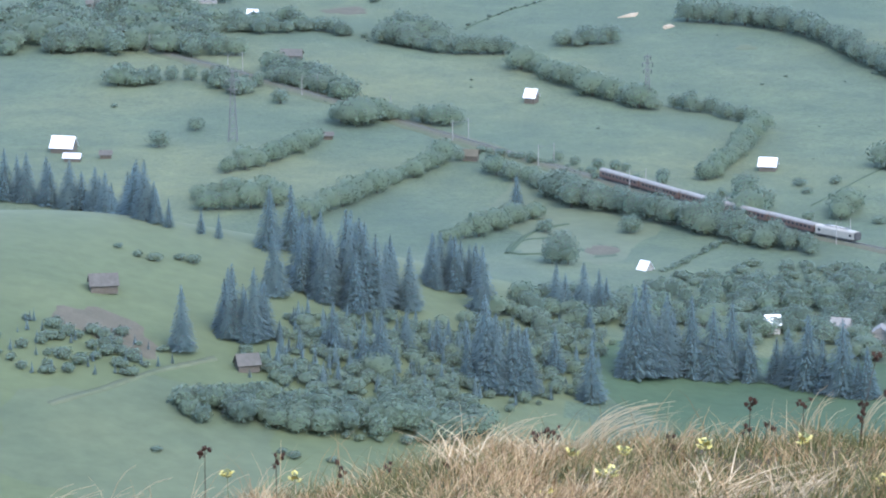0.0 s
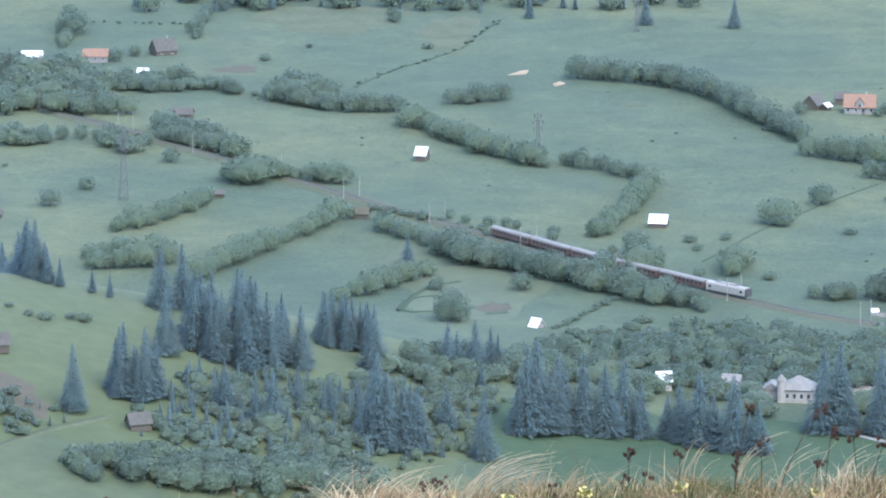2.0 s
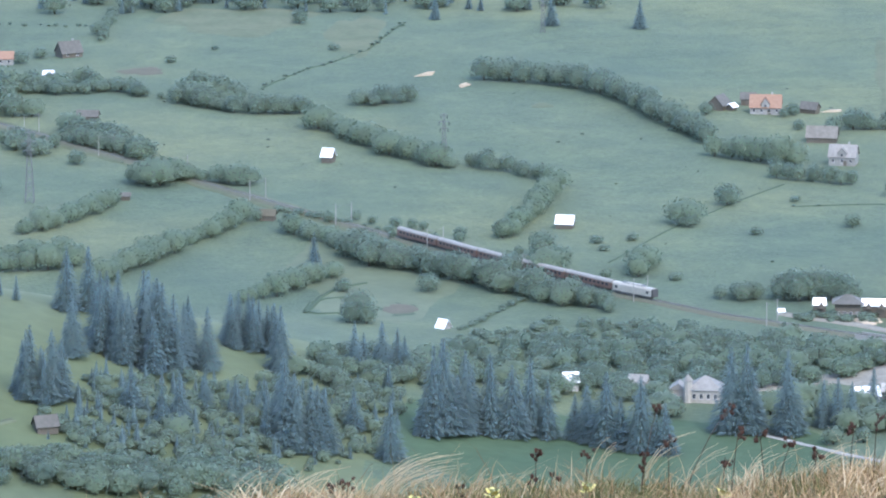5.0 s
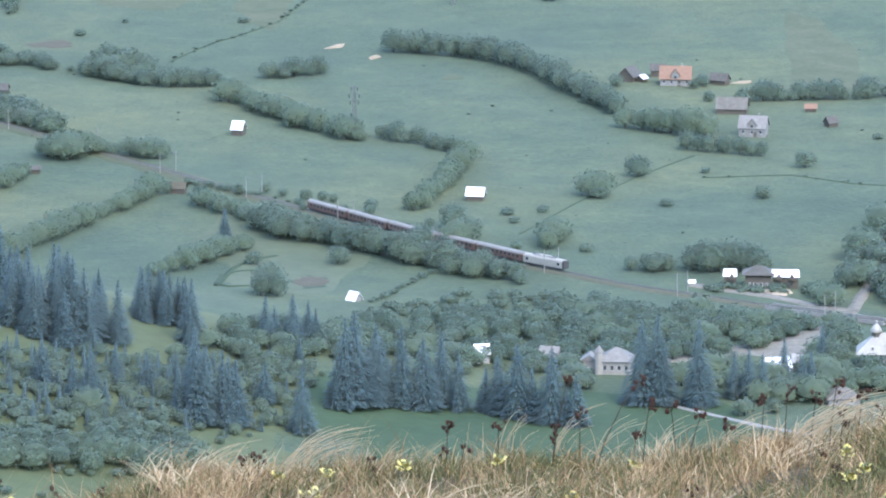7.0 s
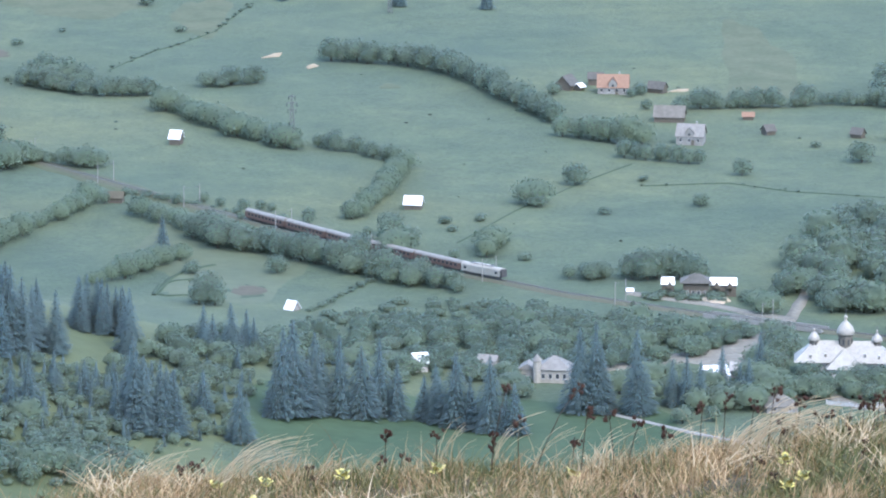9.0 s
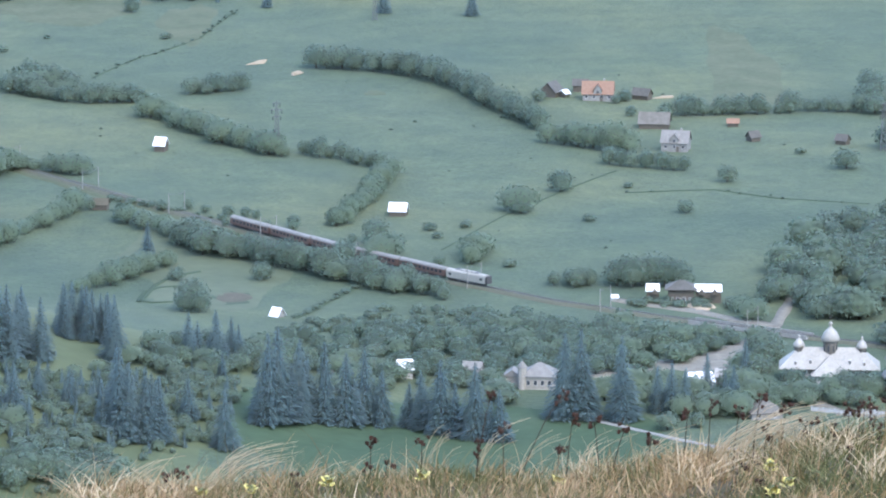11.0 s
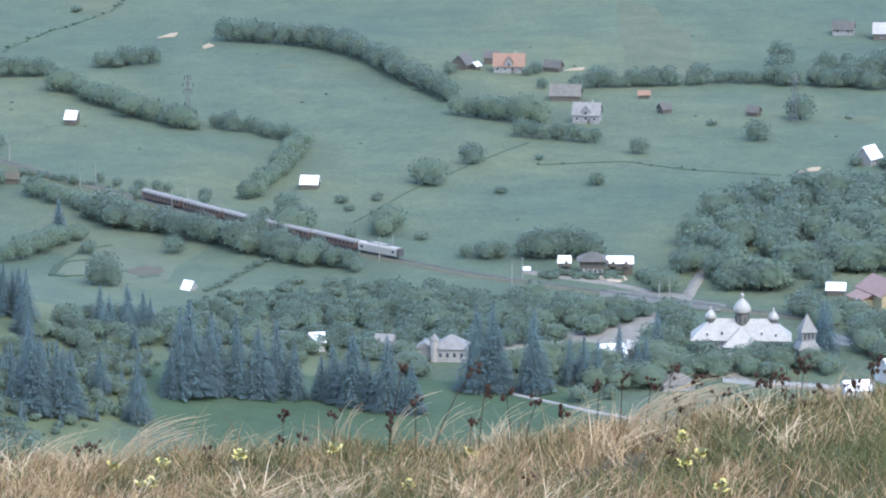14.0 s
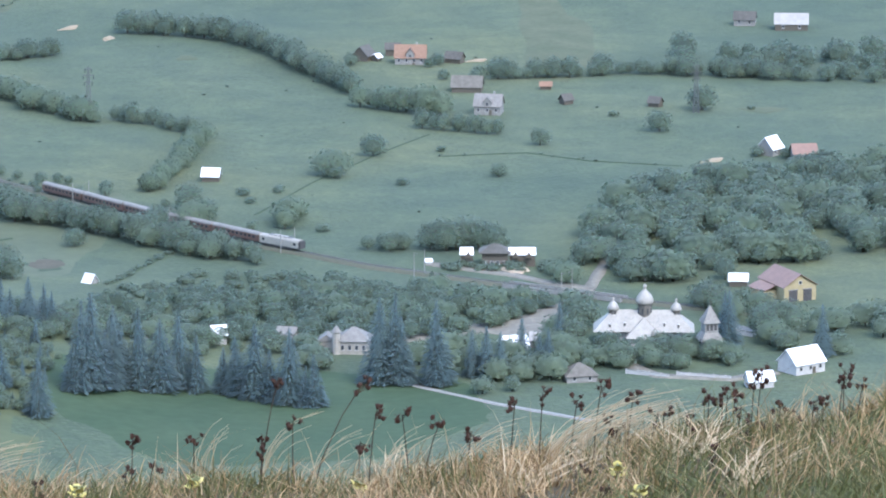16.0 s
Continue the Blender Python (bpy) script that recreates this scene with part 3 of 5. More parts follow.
# broad round bush at the garden plot
for at, high in (((-83.1, 1874.0), 9), ((-80.6, 1880.2), 13), ((-77.7, 1873.6), 9.5)):
    plant("alder", at, high, 1.15, "trees at the garden plot")
grove(("spruce", "alder", "spruce"), [(-256.2, 2553.7), (-173.6, 2567.9), (-92.4, 2563.4), (-64.2, 2582.0), (-65.4, 2627.8), (-262.5, 2617.7)], 55, 10, "field_edge_wood", "mixed wood at the far field edge", 1.15)
grove(("shrub", "willow"), [(-151.4, 1573.9), (-155.8, 1641.4), (-142.0, 1681.9), (-113.6, 1696.1), (-92.3, 1690.4), (-76.9, 1736.5), (-55.4, 1736.2), (-67.7, 1685.1), (-89.3, 1633.3), (-102.1, 1594.0)], 130, 3.4, "slope_bushes", "pale green bushes covering the slope", 1.15, 0.4)
# hedges between the far fields
row(MIXED, [(-279.3, 2460.3), (-281.7, 2504.6), (-285.1, 2559.7)], 5, 5.5, HEDGE, 1.1)
row("shrub", [(-277.1, 2529.5), (-250.9, 2526.5), (-224.6, 2521.9)], 5, 1.6, "far field bushes", 1.2)
row("alder", [(-222.7, 2482.2), (-222.3, 2519.0), (-222.3, 2566.4)], 6, 4.5, HEDGE, 1.1)
row("alder", [(-245.3, 2346.1), (-223.3, 2342.7), (-202.4, 2351.6), (-191.8, 2339.9)], 5, 6.5, HEDGE, 1.2, 3)
row("shrub", [(-45.0, 1871.0), (-34.1, 1908.4), (-23.6, 1931.8)], 4, 1.7, "ditch bushes", 1.3, 0.8)
for at, high in (((170.4, 1793.0), 12), ((177.6, 1797.4), 14), ((134.5, 1769.8), 8), ((139.7, 1760.4), 9)):
    plant("alder", at, high, 1.2, "trees round the church")
grove(("shrub", "spruce", "alder"), [(-164.5, 1664.7), (-140.7, 1689.3), (-120.8, 1704.3), (-98.1, 1739.4), (-63.0, 1760.1), (-59.6, 1712.6), (-113.2, 1668.4), (-155.9, 1645.7)], 80, 4.0, "slope_thicket", "low bushes and young spruces below the tall spruces", 1.15, 0.4)
row("shrub", [(-142.9, 2361.7), (-126.1, 2409.9), (-101.1, 2460.3), (-87.5, 2542.1)], 7, 1.3, "field margin bushes", 1.3, 1.5)
row("shrub", [(76.6, 2105.4), (109.1, 2107.9), (131.7, 2090.7), (165.3, 2081.5)], 11, 0.9, "field margin bushes", 1.3, 1.5)
# spruces: on the pasture hill, in the valley rows and on the far edge
SPRUCES = "spruces"
for at, high in (((-182.6, 1627.4), 20), ((-169.4, 1647.1), 22), ((-172.0, 1649.9), 16), ((-162.9, 1648.6), 22), ((-160.3, 1652.3), 18), ((-166.0, 1646.3), 17), ((-160.6, 1690.1), 20), ((-166.8, 1739.5), 20), ((-160.7, 1747.4), 21),
                 ((-154.1, 1715.4), 22), ((-151.4, 1708.2), 24), ((-147.4, 1702.6), 23), ((-144.1, 1699.6), 22), ((-140.2, 1710.5), 27), ((-136.9, 1707.6), 25), ((-133.9, 1703.9), 27), ((-130.7, 1707.4), 23), ((-128.0, 1713.7), 20),
                 ((-120.7, 1714.7), 20), ((-116.3, 1756.7), 16), ((-113.5, 1755.1), 17), ((-110.4, 1755.6), 17), ((-107.2, 1756.5), 16), ((-104.6, 1758.3), 15), ((-99.0, 1735.8), 21), ((-102.3, 1757.0), 16), ((-130.0, 1759.5), 11),
                 ((-93.3, 1656.1), 28), ((-90.4, 1655.5), 24), ((-85.4, 1657.5), 23), ((-81.5, 1659.2), 20), ((-94.7, 1673.2), 24), ((-139.6, 1653.9), 16), ((-129.7, 1645.5), 14), ((-125.1, 1654.0), 16), ((-73.9, 1688.9), 14),
                 ((-61.7, 1665.1), 20), ((-118.8, 1673.0), 13), ((-109.5, 1675.3), 12), ((-65.3, 1744.7), 9)):
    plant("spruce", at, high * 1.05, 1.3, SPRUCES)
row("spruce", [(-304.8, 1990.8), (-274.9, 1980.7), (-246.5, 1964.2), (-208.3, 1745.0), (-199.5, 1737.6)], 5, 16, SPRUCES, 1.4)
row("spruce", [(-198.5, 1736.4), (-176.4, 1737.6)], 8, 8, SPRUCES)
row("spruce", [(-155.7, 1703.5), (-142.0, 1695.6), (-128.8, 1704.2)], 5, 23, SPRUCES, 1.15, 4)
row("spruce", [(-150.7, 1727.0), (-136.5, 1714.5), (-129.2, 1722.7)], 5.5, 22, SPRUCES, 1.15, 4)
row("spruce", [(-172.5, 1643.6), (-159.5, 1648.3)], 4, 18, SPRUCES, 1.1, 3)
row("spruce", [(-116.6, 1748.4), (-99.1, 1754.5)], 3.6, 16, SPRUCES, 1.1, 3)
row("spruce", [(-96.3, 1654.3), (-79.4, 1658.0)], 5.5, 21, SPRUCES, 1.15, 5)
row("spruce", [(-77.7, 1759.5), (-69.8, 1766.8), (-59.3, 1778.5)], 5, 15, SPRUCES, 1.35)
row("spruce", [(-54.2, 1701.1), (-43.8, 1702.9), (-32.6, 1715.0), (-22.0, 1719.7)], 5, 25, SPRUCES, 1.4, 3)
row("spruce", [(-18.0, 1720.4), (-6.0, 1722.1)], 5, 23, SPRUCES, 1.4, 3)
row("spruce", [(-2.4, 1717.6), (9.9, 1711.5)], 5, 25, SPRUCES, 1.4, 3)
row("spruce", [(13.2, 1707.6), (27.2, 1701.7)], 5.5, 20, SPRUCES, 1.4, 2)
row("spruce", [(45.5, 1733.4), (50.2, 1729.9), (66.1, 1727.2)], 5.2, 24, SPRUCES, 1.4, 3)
for at, high in (((72.8, 1739.8), 16), ((77.2, 1738.2), 18), ((81.7, 1738.4), 16), ((89.4, 1756.4), 17), ((97.7, 1752.1), 14), ((103.2, 1786.3), 14), ((94.7, 1746.7), 13), ((156.9, 1784.3), 18), ((157.7, 1778.2), 20), ((186.3, 1761.9), 18)):
    plant("spruce", at, high, 1.2, SPRUCES)
row(("spruce", "alder", "alder"), [(-225.1, 2595.9), (-177.3, 2590.4), (-141.2, 2605.6), (-95.7, 2589.6), (-45.5, 2576.9), (4.2, 2597.2)], 8, 10, "far field trees", 1.3, 9)
grove(("spruce", "alder"), [(-418.2, 2688.4), (88.7, 2617.7), (232.9, 2651.1), (241.6, 2753.2), (-432.1, 2780.4)], 110, 14, "far_wood", "hazy mixed wood across the valley's far edge", 1.1)
grove(("alder", "willow"), [(-247.2, 2347.7), (-211.0, 2349.3), (-207.9, 2368.0), (-214.4, 2382.6), (-248.3, 2369.9)], 34, 5.5, "farm_trees", "leafy trees below the farmhouses", 1.2)
grove(("alder", "willow"), [(-215.0, 2232.0), (-205.3, 2224.8), (-176.2, 2186.6), (-178.7, 2205.2), (-208.7, 2263.7), (-217.0, 2266.1)], 40, 7.5, "lineside_trees", "leafy trees above the railway line", 1.25)
grove(("alder", "willow", "shrub"), [(-234.1, 2229.9), (-222.0, 2209.9), (-221.6, 2194.9), (-231.8, 2207.1)], 9, 7, "pylon_bushes", "leafy bushes below the pylon", 1.2)
grove(("alder", "willow"), [(-277.4, 2230.1), (-258.5, 2224.3), (-257.4, 2214.0), (-276.1, 2218.8)], 11, 7, "meadow_clump", "clump of leafy trees in the meadow", 1.2)
row("alder", [(-210.2, 2361.6), (-191.9, 2343.2), (-174.5, 2333.9)], 6, 5, HEDGE, 1.2)
row("alder", [(-175.2, 2359.4), (-161.6, 2354.1), (-150.1, 2323.4)], 5, 9, HEDGE, 1.2)
row("willow", [(-176.1, 2142.8), (-166.7, 2135.5)], 6, 11, HEDGE, 1.2)
row("willow", [(-215.8, 1998.3), (-199.9, 2003.2), (-186.9, 1995.1)], 6, 9, HEDGE, 1.2)
grove(("alder", "willow"), [(-173.5, 2319.4), (-149.2, 2309.4), (-154.1, 2349.9), (-173.6, 2353.9)], 14, 8.5, "hedge_clump", "thick clump of trees in the hedgerow", 1.2)
grove(("alder",), [(183.6, 2328.2), (239.4, 2322.0), (269.5, 2312.1), (263.0, 2253.5), (232.8, 2255.0), (179.6, 2275.7)], 34, 8.5, "field_wood", "strip of leafy wood between meadows", 1.2)
grove(("alder", "willow"), [(-359.7, 2380.6), (-300.5, 2392.7), (-251.9, 2381.6), (-239.1, 2279.3), (-345.5, 2283.3)], 125, 10, "meadow_wood", "dense leafy wood beside the meadows", 1.2)
grove(("alder", "willow", "alder"), [(109.9, 1879.2), (119.5, 1962.1), (148.6, 2032.2), (177.4, 2053.2), (214.5, 2071.2), (264.2, 2075.4), (246.5, 1930.9), (198.7, 1912.1), (162.8, 1876.9), (127.2, 1879.1), (133.7, 1933.2), (119.6, 1897.0)], 240, 10,
      "riverside_wood", "dense leafy wood along the river", 1.15)
grove(("alder", "alder", "willow"), [(-90.3, 1771.1), (-42.6, 1833.8), (0.8, 1862.0), (46.2, 1840.4), (99.9, 1835.9), (90.4, 1814.5), (63.5, 1793.0), (15.4, 1778.9), (-46.7, 1768.8), (-88.5, 1732.9)], 235, 6.2, "riverside_thicket", "leafy thicket between railway and spruces", 1.2)
grove(("willow", "alder", "shrub"), [(-116.1, 1720.0), (-47.7, 1811.5), (15.7, 1817.5), (63.2, 1784.9), (26.0, 1750.9), (-56.0, 1719.6), (-98.0, 1710.8)], 60, 6, "garden_trees", "leafy trees among village gardens", 1.2)
grove(("alder", "willow"), [(105.0, 1776.9), (117.9, 1777.1), (142.9, 1769.2), (159.3, 1769.5), (157.0, 1742.9), (133.5, 1740.9), (99.8, 1747.3)], 42, 6.5, "churchyard_trees", "round leafy trees in front of the church", 1.2)
grove(("alder", "willow"), [(44.6, 1776.0), (70.4, 1780.6), (82.7, 1767.9), (108.9, 1781.1), (109.6, 1761.9), (99.1, 1735.4), (78.4, 1710.6), (47.2, 1734.6)], 34, 8, "village_trees", "leafy trees round village houses", 1.2)
grove(("alder", "willow", "alder"), [(149.9, 1860.3), (175.3, 1845.6), (190.3, 1827.7), (213.5, 1814.2), (206.3, 1750.0), (184.9, 1773.4), (160.5, 1762.8), (161.5, 1816.1), (149.8, 1833.9)], 26, 7.5, "yard_trees", "leafy trees between village yards", 1.2)
grove(("alder", "willow"), [(109.2, 1850.7), (117.2, 1841.8), (114.4, 1780.5), (101.7, 1781.8)], 12, 8, "bank_trees", "leafy trees on the river bank", 1.2)
grove(("shrub",), [(-279.1, 2313.3), (-44.2, 2357.3), (174.9, 2400.7), (218.5, 2102.8), (63.5, 1957.8), (-60.9, 2095.3), (-268.6, 2222.7)], 70, 0.6, "meadow_weeds", "small dark weed clumps dotted over the meadows", 1.6, 0.5)
grove(("shrub",), [(-48.7, 1852.1), (-14.8, 1895.2), (0.8, 1894.0), (27.9, 1885.5), (58.5, 1873.1), (84.7, 1856.3), (101.3, 1845.3), (83.6, 1831.5), (46.1, 1838.0), (0.8, 1858.6), (-48.0, 1825.6)], 150, 2.4, "bank_scrub", "low scrub on the railway bank", 1.3, 0.4)
grove(("alder", "willow", "alder"), [(14.7, 1877.2), (41.5, 1869.8), (69.8, 1855.7), (104.4, 1842.7), (101.1, 1833.2), (83.8, 1826.4), (66.5, 1815.1), (40.2, 1808.3), (14.4, 1839.9)], 75, 6.8, "river_edge_wood", "leafy wood between railway and river", 1.2)
grove(("shrub", "alder"), [(67.4, 1908.4), (104.6, 1908.1), (108.0, 1897.4), (86.6, 1898.6), (67.1, 1898.5)], 40, 2.4, "track_bushes", "low bushes beside the railway track", 1.3)
grove(("alder", "willow", "spruce", "shrub"), [(-160.4, 1669.1), (-124.6, 1694.7), (-94.7, 1722.7), (-60.0, 1743.0), (-61.9, 1696.1), (-69.1, 1655.1), (-99.3, 1618.5), (-151.4, 1623.6)], 230, 3.6, "young_wood", "young mixed trees and bushes on the slope", 1.1, 0.5)
grove(("spruce",), [(-161.7, 1663.4), (-144.6, 1684.3), (-118.0, 1701.3), (-96.4, 1721.2), (-84.3, 1725.6), (-81.7, 1671.0), (-99.9, 1628.8), (-136.1, 1618.6), (-156.9, 1629.4)], 90, 6.8, "young_spruces", "young spruces scattered over the slope", 1.05, 0.45)
grove(("spruce", "spruce", "shrub"), [(-82.9, 1734.1), (-58.3, 1748.3), (-60.5, 1704.8), (-78.6, 1679.2)], 26, 5, "young_spruces", "young spruces scattered over the slope", 1.05, 0.45)
grove(("willow", "alder"), [(-182.8, 1589.6), (-154.7, 1604.5), (-125.6, 1612.4), (-89.6, 1624.4), (-90.1, 1601.8), (-124.0, 1590.5), (-152.9, 1584.1), (-179.6, 1574.8)], 75, 7.5, "bush_belt", "belt of pale round bushes at the foot of the slope", 1.2, 0.25)
grove(("shrub", "spruce", "spruce", "shrub"), [(-168.5, 1635.9), (-151.6, 1664.0), (-124.6, 1675.6), (-98.5, 1711.5), (-75.3, 1718.9), (-71.8, 1673.0), (-104.0, 1633.5), (-135.1, 1620.1), (-163.6, 1618.0)], 150, 3.6, "slope_saplings", "small spruces and bushes on the slope", 1.1, 0.5)
grove(("shrub", "spruce", "shrub"), [(-228.6, 1629.1), (-200.0, 1631.0), (-183.3, 1623.6), (-184.6, 1606.2), (-220.1, 1587.1), (-237.9, 1603.6)], 85, 3.2, "hill_scrub", "scattered low scrub on the pasture hill", 1.0, 0.4)

# ---- railway, river, tracks and bare patches ----
RAIL = [(-292.5, 2326.8), (-225.6, 2247.0), (-186.8, 2193.9), (-143.9, 2130.2), (-102.7, 2074.8), (-64.1, 2025.5), (-29.2, 1979.0), (9.1, 1935.7), (43.2, 1903.7), (80.4, 1880.6), (119.4, 1855.3), (172.0, 1825.5)]
ribbon("dry_verge", RAIL[:8], 12, DRY_FIELD, "dry pale grass verge of the railway", "verge", 0.15)
ribbon("rail_bank", RAIL, 4.2, BALLAST, "grey ballast railway bank with dry verges", "railway", 0.3, 0.6)
ribbon("farm_track", [(64.9, 1910.1), (81.2, 1900.1), (92.6, 1893.3), (105.4, 1879.0), (119.4, 1870.2)], 5, GRAVEL, "pale gravel track beside the railway", "track", 0.35)
ribbon("river", [(39.9, 1793.8), (68.4, 1801.5), (86.9, 1813.2), (104.7, 1830.6), (117.9, 1861.8)], 9, GRAVEL, "pale shallow gravelly river", "river", 0.2)
ribbon("river_bed", [(117.2, 1866.4), (124.2, 1902.1), (132.8, 1949.1), (141.0, 1990.9)], 4, GRAVEL, "pale stony stream bed between trees", "river", 0.2)
ribbon("village_road", [(38.8, 1743.5), (56.2, 1725.0), (78.3, 1701.3), (106.7, 1677.4)], 1.9, CONCRETE, "narrow pale road at the meadow's edge", "road", 0.35)
ribbon("church_road", [(104.4, 1766.2), (113.9, 1771.3), (131.5, 1737.5), (154.2, 1730.5), (169.2, 1738.9)], 5, GRAVEL, "pale gravel lane by the church", "road", 0.3)
ribbon("yard_lane", [(160.4, 1803.5), (168.9, 1795.0), (179.7, 1792.1)], 3, GRAVEL, "pale lane in the village", "road", 0.3)
ribbon("field_ditch", [(-45.0, 1871.0), (-34.1, 1908.4), (-23.6, 1931.8)], 0.9, WEED, "dark overgrown field ditch", "ditch", 0.3)
ribbon("field_margin", [(-142.9, 2361.7), (-126.1, 2409.9), (-101.1, 2460.3), (-87.5, 2542.1)], 0.6, WEED, "dark weedy field margin", "field margin", 0.3)
ribbon("field_path", [(76.6, 2105.4), (109.1, 2107.9), (131.7, 2090.7), (165.3, 2081.5)], 0.6, WEED, "dark ditch across the meadow", "ditch", 0.3)
ribbon("old_hedge_bank", [(-100.0, 1902.1), (-96.1, 1935.1), (-90.9, 1952.8), (-81.2, 1960.5)], 1.4, WEED, "low weedy bank round the garden", "bank", 0.5)
ribbon("meadow_path", [(4.9, 1997.2), (30.4, 2065.2), (50.5, 2110.5), (73.3, 2148.8)], 0.6, WEED, "faint trodden meadow path", "path", 0.28)
ribbon("hill_path", [(-215.2, 1573.1), (-201.5, 1588.3), (-188.0, 1608.5), (-172.5, 1627.6)], 2.2, DRY_FIELD, "trodden pale path on the hill", "path", 0.3)
blotch("gravel_bank", (85.9, 1810.1), 17, 12, GRAVEL, "pale gravel bank beside the river", lift=0.25)
blotch("gravel_bank", (102.6, 1826.0), 9, 11, GRAVEL, "pale gravel bank below the bridge", lift=0.25)
blotch("sand_heap", (94.4, 1899.9), 5, 5, WOOD_FRESH, "low heap of pale sand by the track", lift=0.7)
blotch("plot_rim", (-67.8, 1910.9), 9.5, 19, WEED, "dark weedy rim of the garden plot", lift=0.2, ragged=0.4)
blotch("garden_plot", (-67.5, 1912.4), 7.6, 13, EARTH, "dug brown garden plot beside the bush", lift=0.3, ragged=0.3)
ribbon("plot_fence_bank", [(-88.2, 1901.0), (-95.3, 1899.0), (-100.1, 1906.3), (-99.1, 1924.4), (-93.9, 1932.1), (-87.1, 1935.1)], 1.2, WEED, "low weedy bank round the small plot", "bank", 0.5)
blotch("dry_meadow", (-75.8, 1977.1), 36, 95, DRY_MEADOW, "dry yellowish grass field", lift=0.15)
blotch("ploughed_strip", (-196.8, 2405.7), 11, 10, EARTH, "narrow brown ploughed strip")
blotch("cut_field", (-163.8, 2542.9), 38, 45, DRY_FIELD, "pale mown field", lift=0.18)
blotch("cut_field", (-107.9, 2504.6), 14, 60, DRY_FIELD, "pale mown field", lift=0.18)
blotch("cut_field", (134.0, 2375.0), 17, 120, DRY_FIELD, "pale mown field", lift=0.18)
blotch("bare_patch", (-22.3, 2324.2), 5, 7, DRY_FIELD, "small pale bare patch in the meadow")
blotch("bare_patch", (207.5, 2199.0), 10, 8, DRY_FIELD, "small pale bare patch in the meadow")
blotch("heath_patch", (-204.9, 1631.5), 20, 11, EARTH, "brown heathy strip on the pasture hill", turn=-35)
blotch("lush_meadow", (6.4, 1693.3), 80, 72, LUSH, "lush dark green meadow below the spruces", lift=0.15, ragged=0.5)
blotch("lower_meadow", (-183.6, 1553.4), 45, 60, DRY_MEADOW, "lighter green meadow below the hill", lift=0.15)


# ---- buildings ----
def roof_slabs(thing_ob, w, d, eave, rise, material, over=0.5, thick=0.18, ribs=0):
    """Gable roof, ridge along x: two thick slabs."""
    for side in (-1, 1):
        y1 = side * (d / 2 + over)
        drop = rise * over / (d / 2)
        bm = bmesh.new()
        a = [(-w / 2 - over, 0, eave + rise), (w / 2 + over, 0, eave + rise), (w / 2 + over, y1, eave - drop), (-w / 2 - over, y1, eave - drop)]
        lo = [bm.verts.new(v) for v in a]
        hi = [bm.verts.new((x, y, z + thick)) for x, y, z in a]
        bm.faces.new(hi)
        bm.faces.new(lo[::-1])
        for i in range(4):
            bm.faces.new((lo[i], lo[(i + 1) % 4], hi[(i + 1) % 4], hi[i]))
        bmesh.ops.recalc_face_normals(bm, faces=bm.faces)
        r = part("roof", bm, material, thing_ob)
        for k in range(ribs):
            x = -w / 2 - over + (k + 0.5) * (w + 2 * over) / ribs
            part("seam", rod((x, side * 0.1, eave + rise + thick), (x, y1 * 0.99, eave - drop + thick), 0.05, sides=4), material, r)


def hip_roof(thing_ob, w, d, eave, rise, material, over=0.6, at=(0, 0)):
    bm = bmesh.new()
    W, D, k = w / 2 + over, d / 2 + over, max(0.05, (w - d) / 2)
    b = [bm.verts.new((at[0] + x, at[1] + y, eave)) for x, y in ((-W, -D), (W, -D), (W, D), (-W, D))]
    e = [bm.verts.new((v.co.x, v.co.y, eave - 0.2)) for v in b]
    r = [bm.verts.new((at[0] + x, at[1], eave + rise)) for x in (-k, k)]
    for f in ((b[0], b[1], r[1], r[0]), (b[1], b[2], r[1]), (b[2], b[3], r[0], r[1]), (b[3], b[0], r[0]), tuple(e[::-1])):
        bm.faces.new(f)
    for i in range(4):
        bm.faces.new((e[i], e[(i + 1) % 4], b[(i + 1) % 4], b[i]))
    bmesh.ops.recalc_face_normals(bm, faces=bm.faces)
    return part("roof", bm, material, thing_ob)


def window(thing_ob, x, y, z, w=0.9, h=1.2, frame_material=None):
    f = part("window", box(w + 0.24, 0.12, h + 0.24, (x, y, z - 0.12)), frame_material or WHITE_WALL, thing_ob)
    part("pane", box(w, 0.06, h, (x, y - 0.06, z)), GLASS, f)
    part("sill", box(w + 0.4, 0.22, 0.08, (x, y - 0.1, z - 0.22)), frame_material or WHITE_WALL, f)


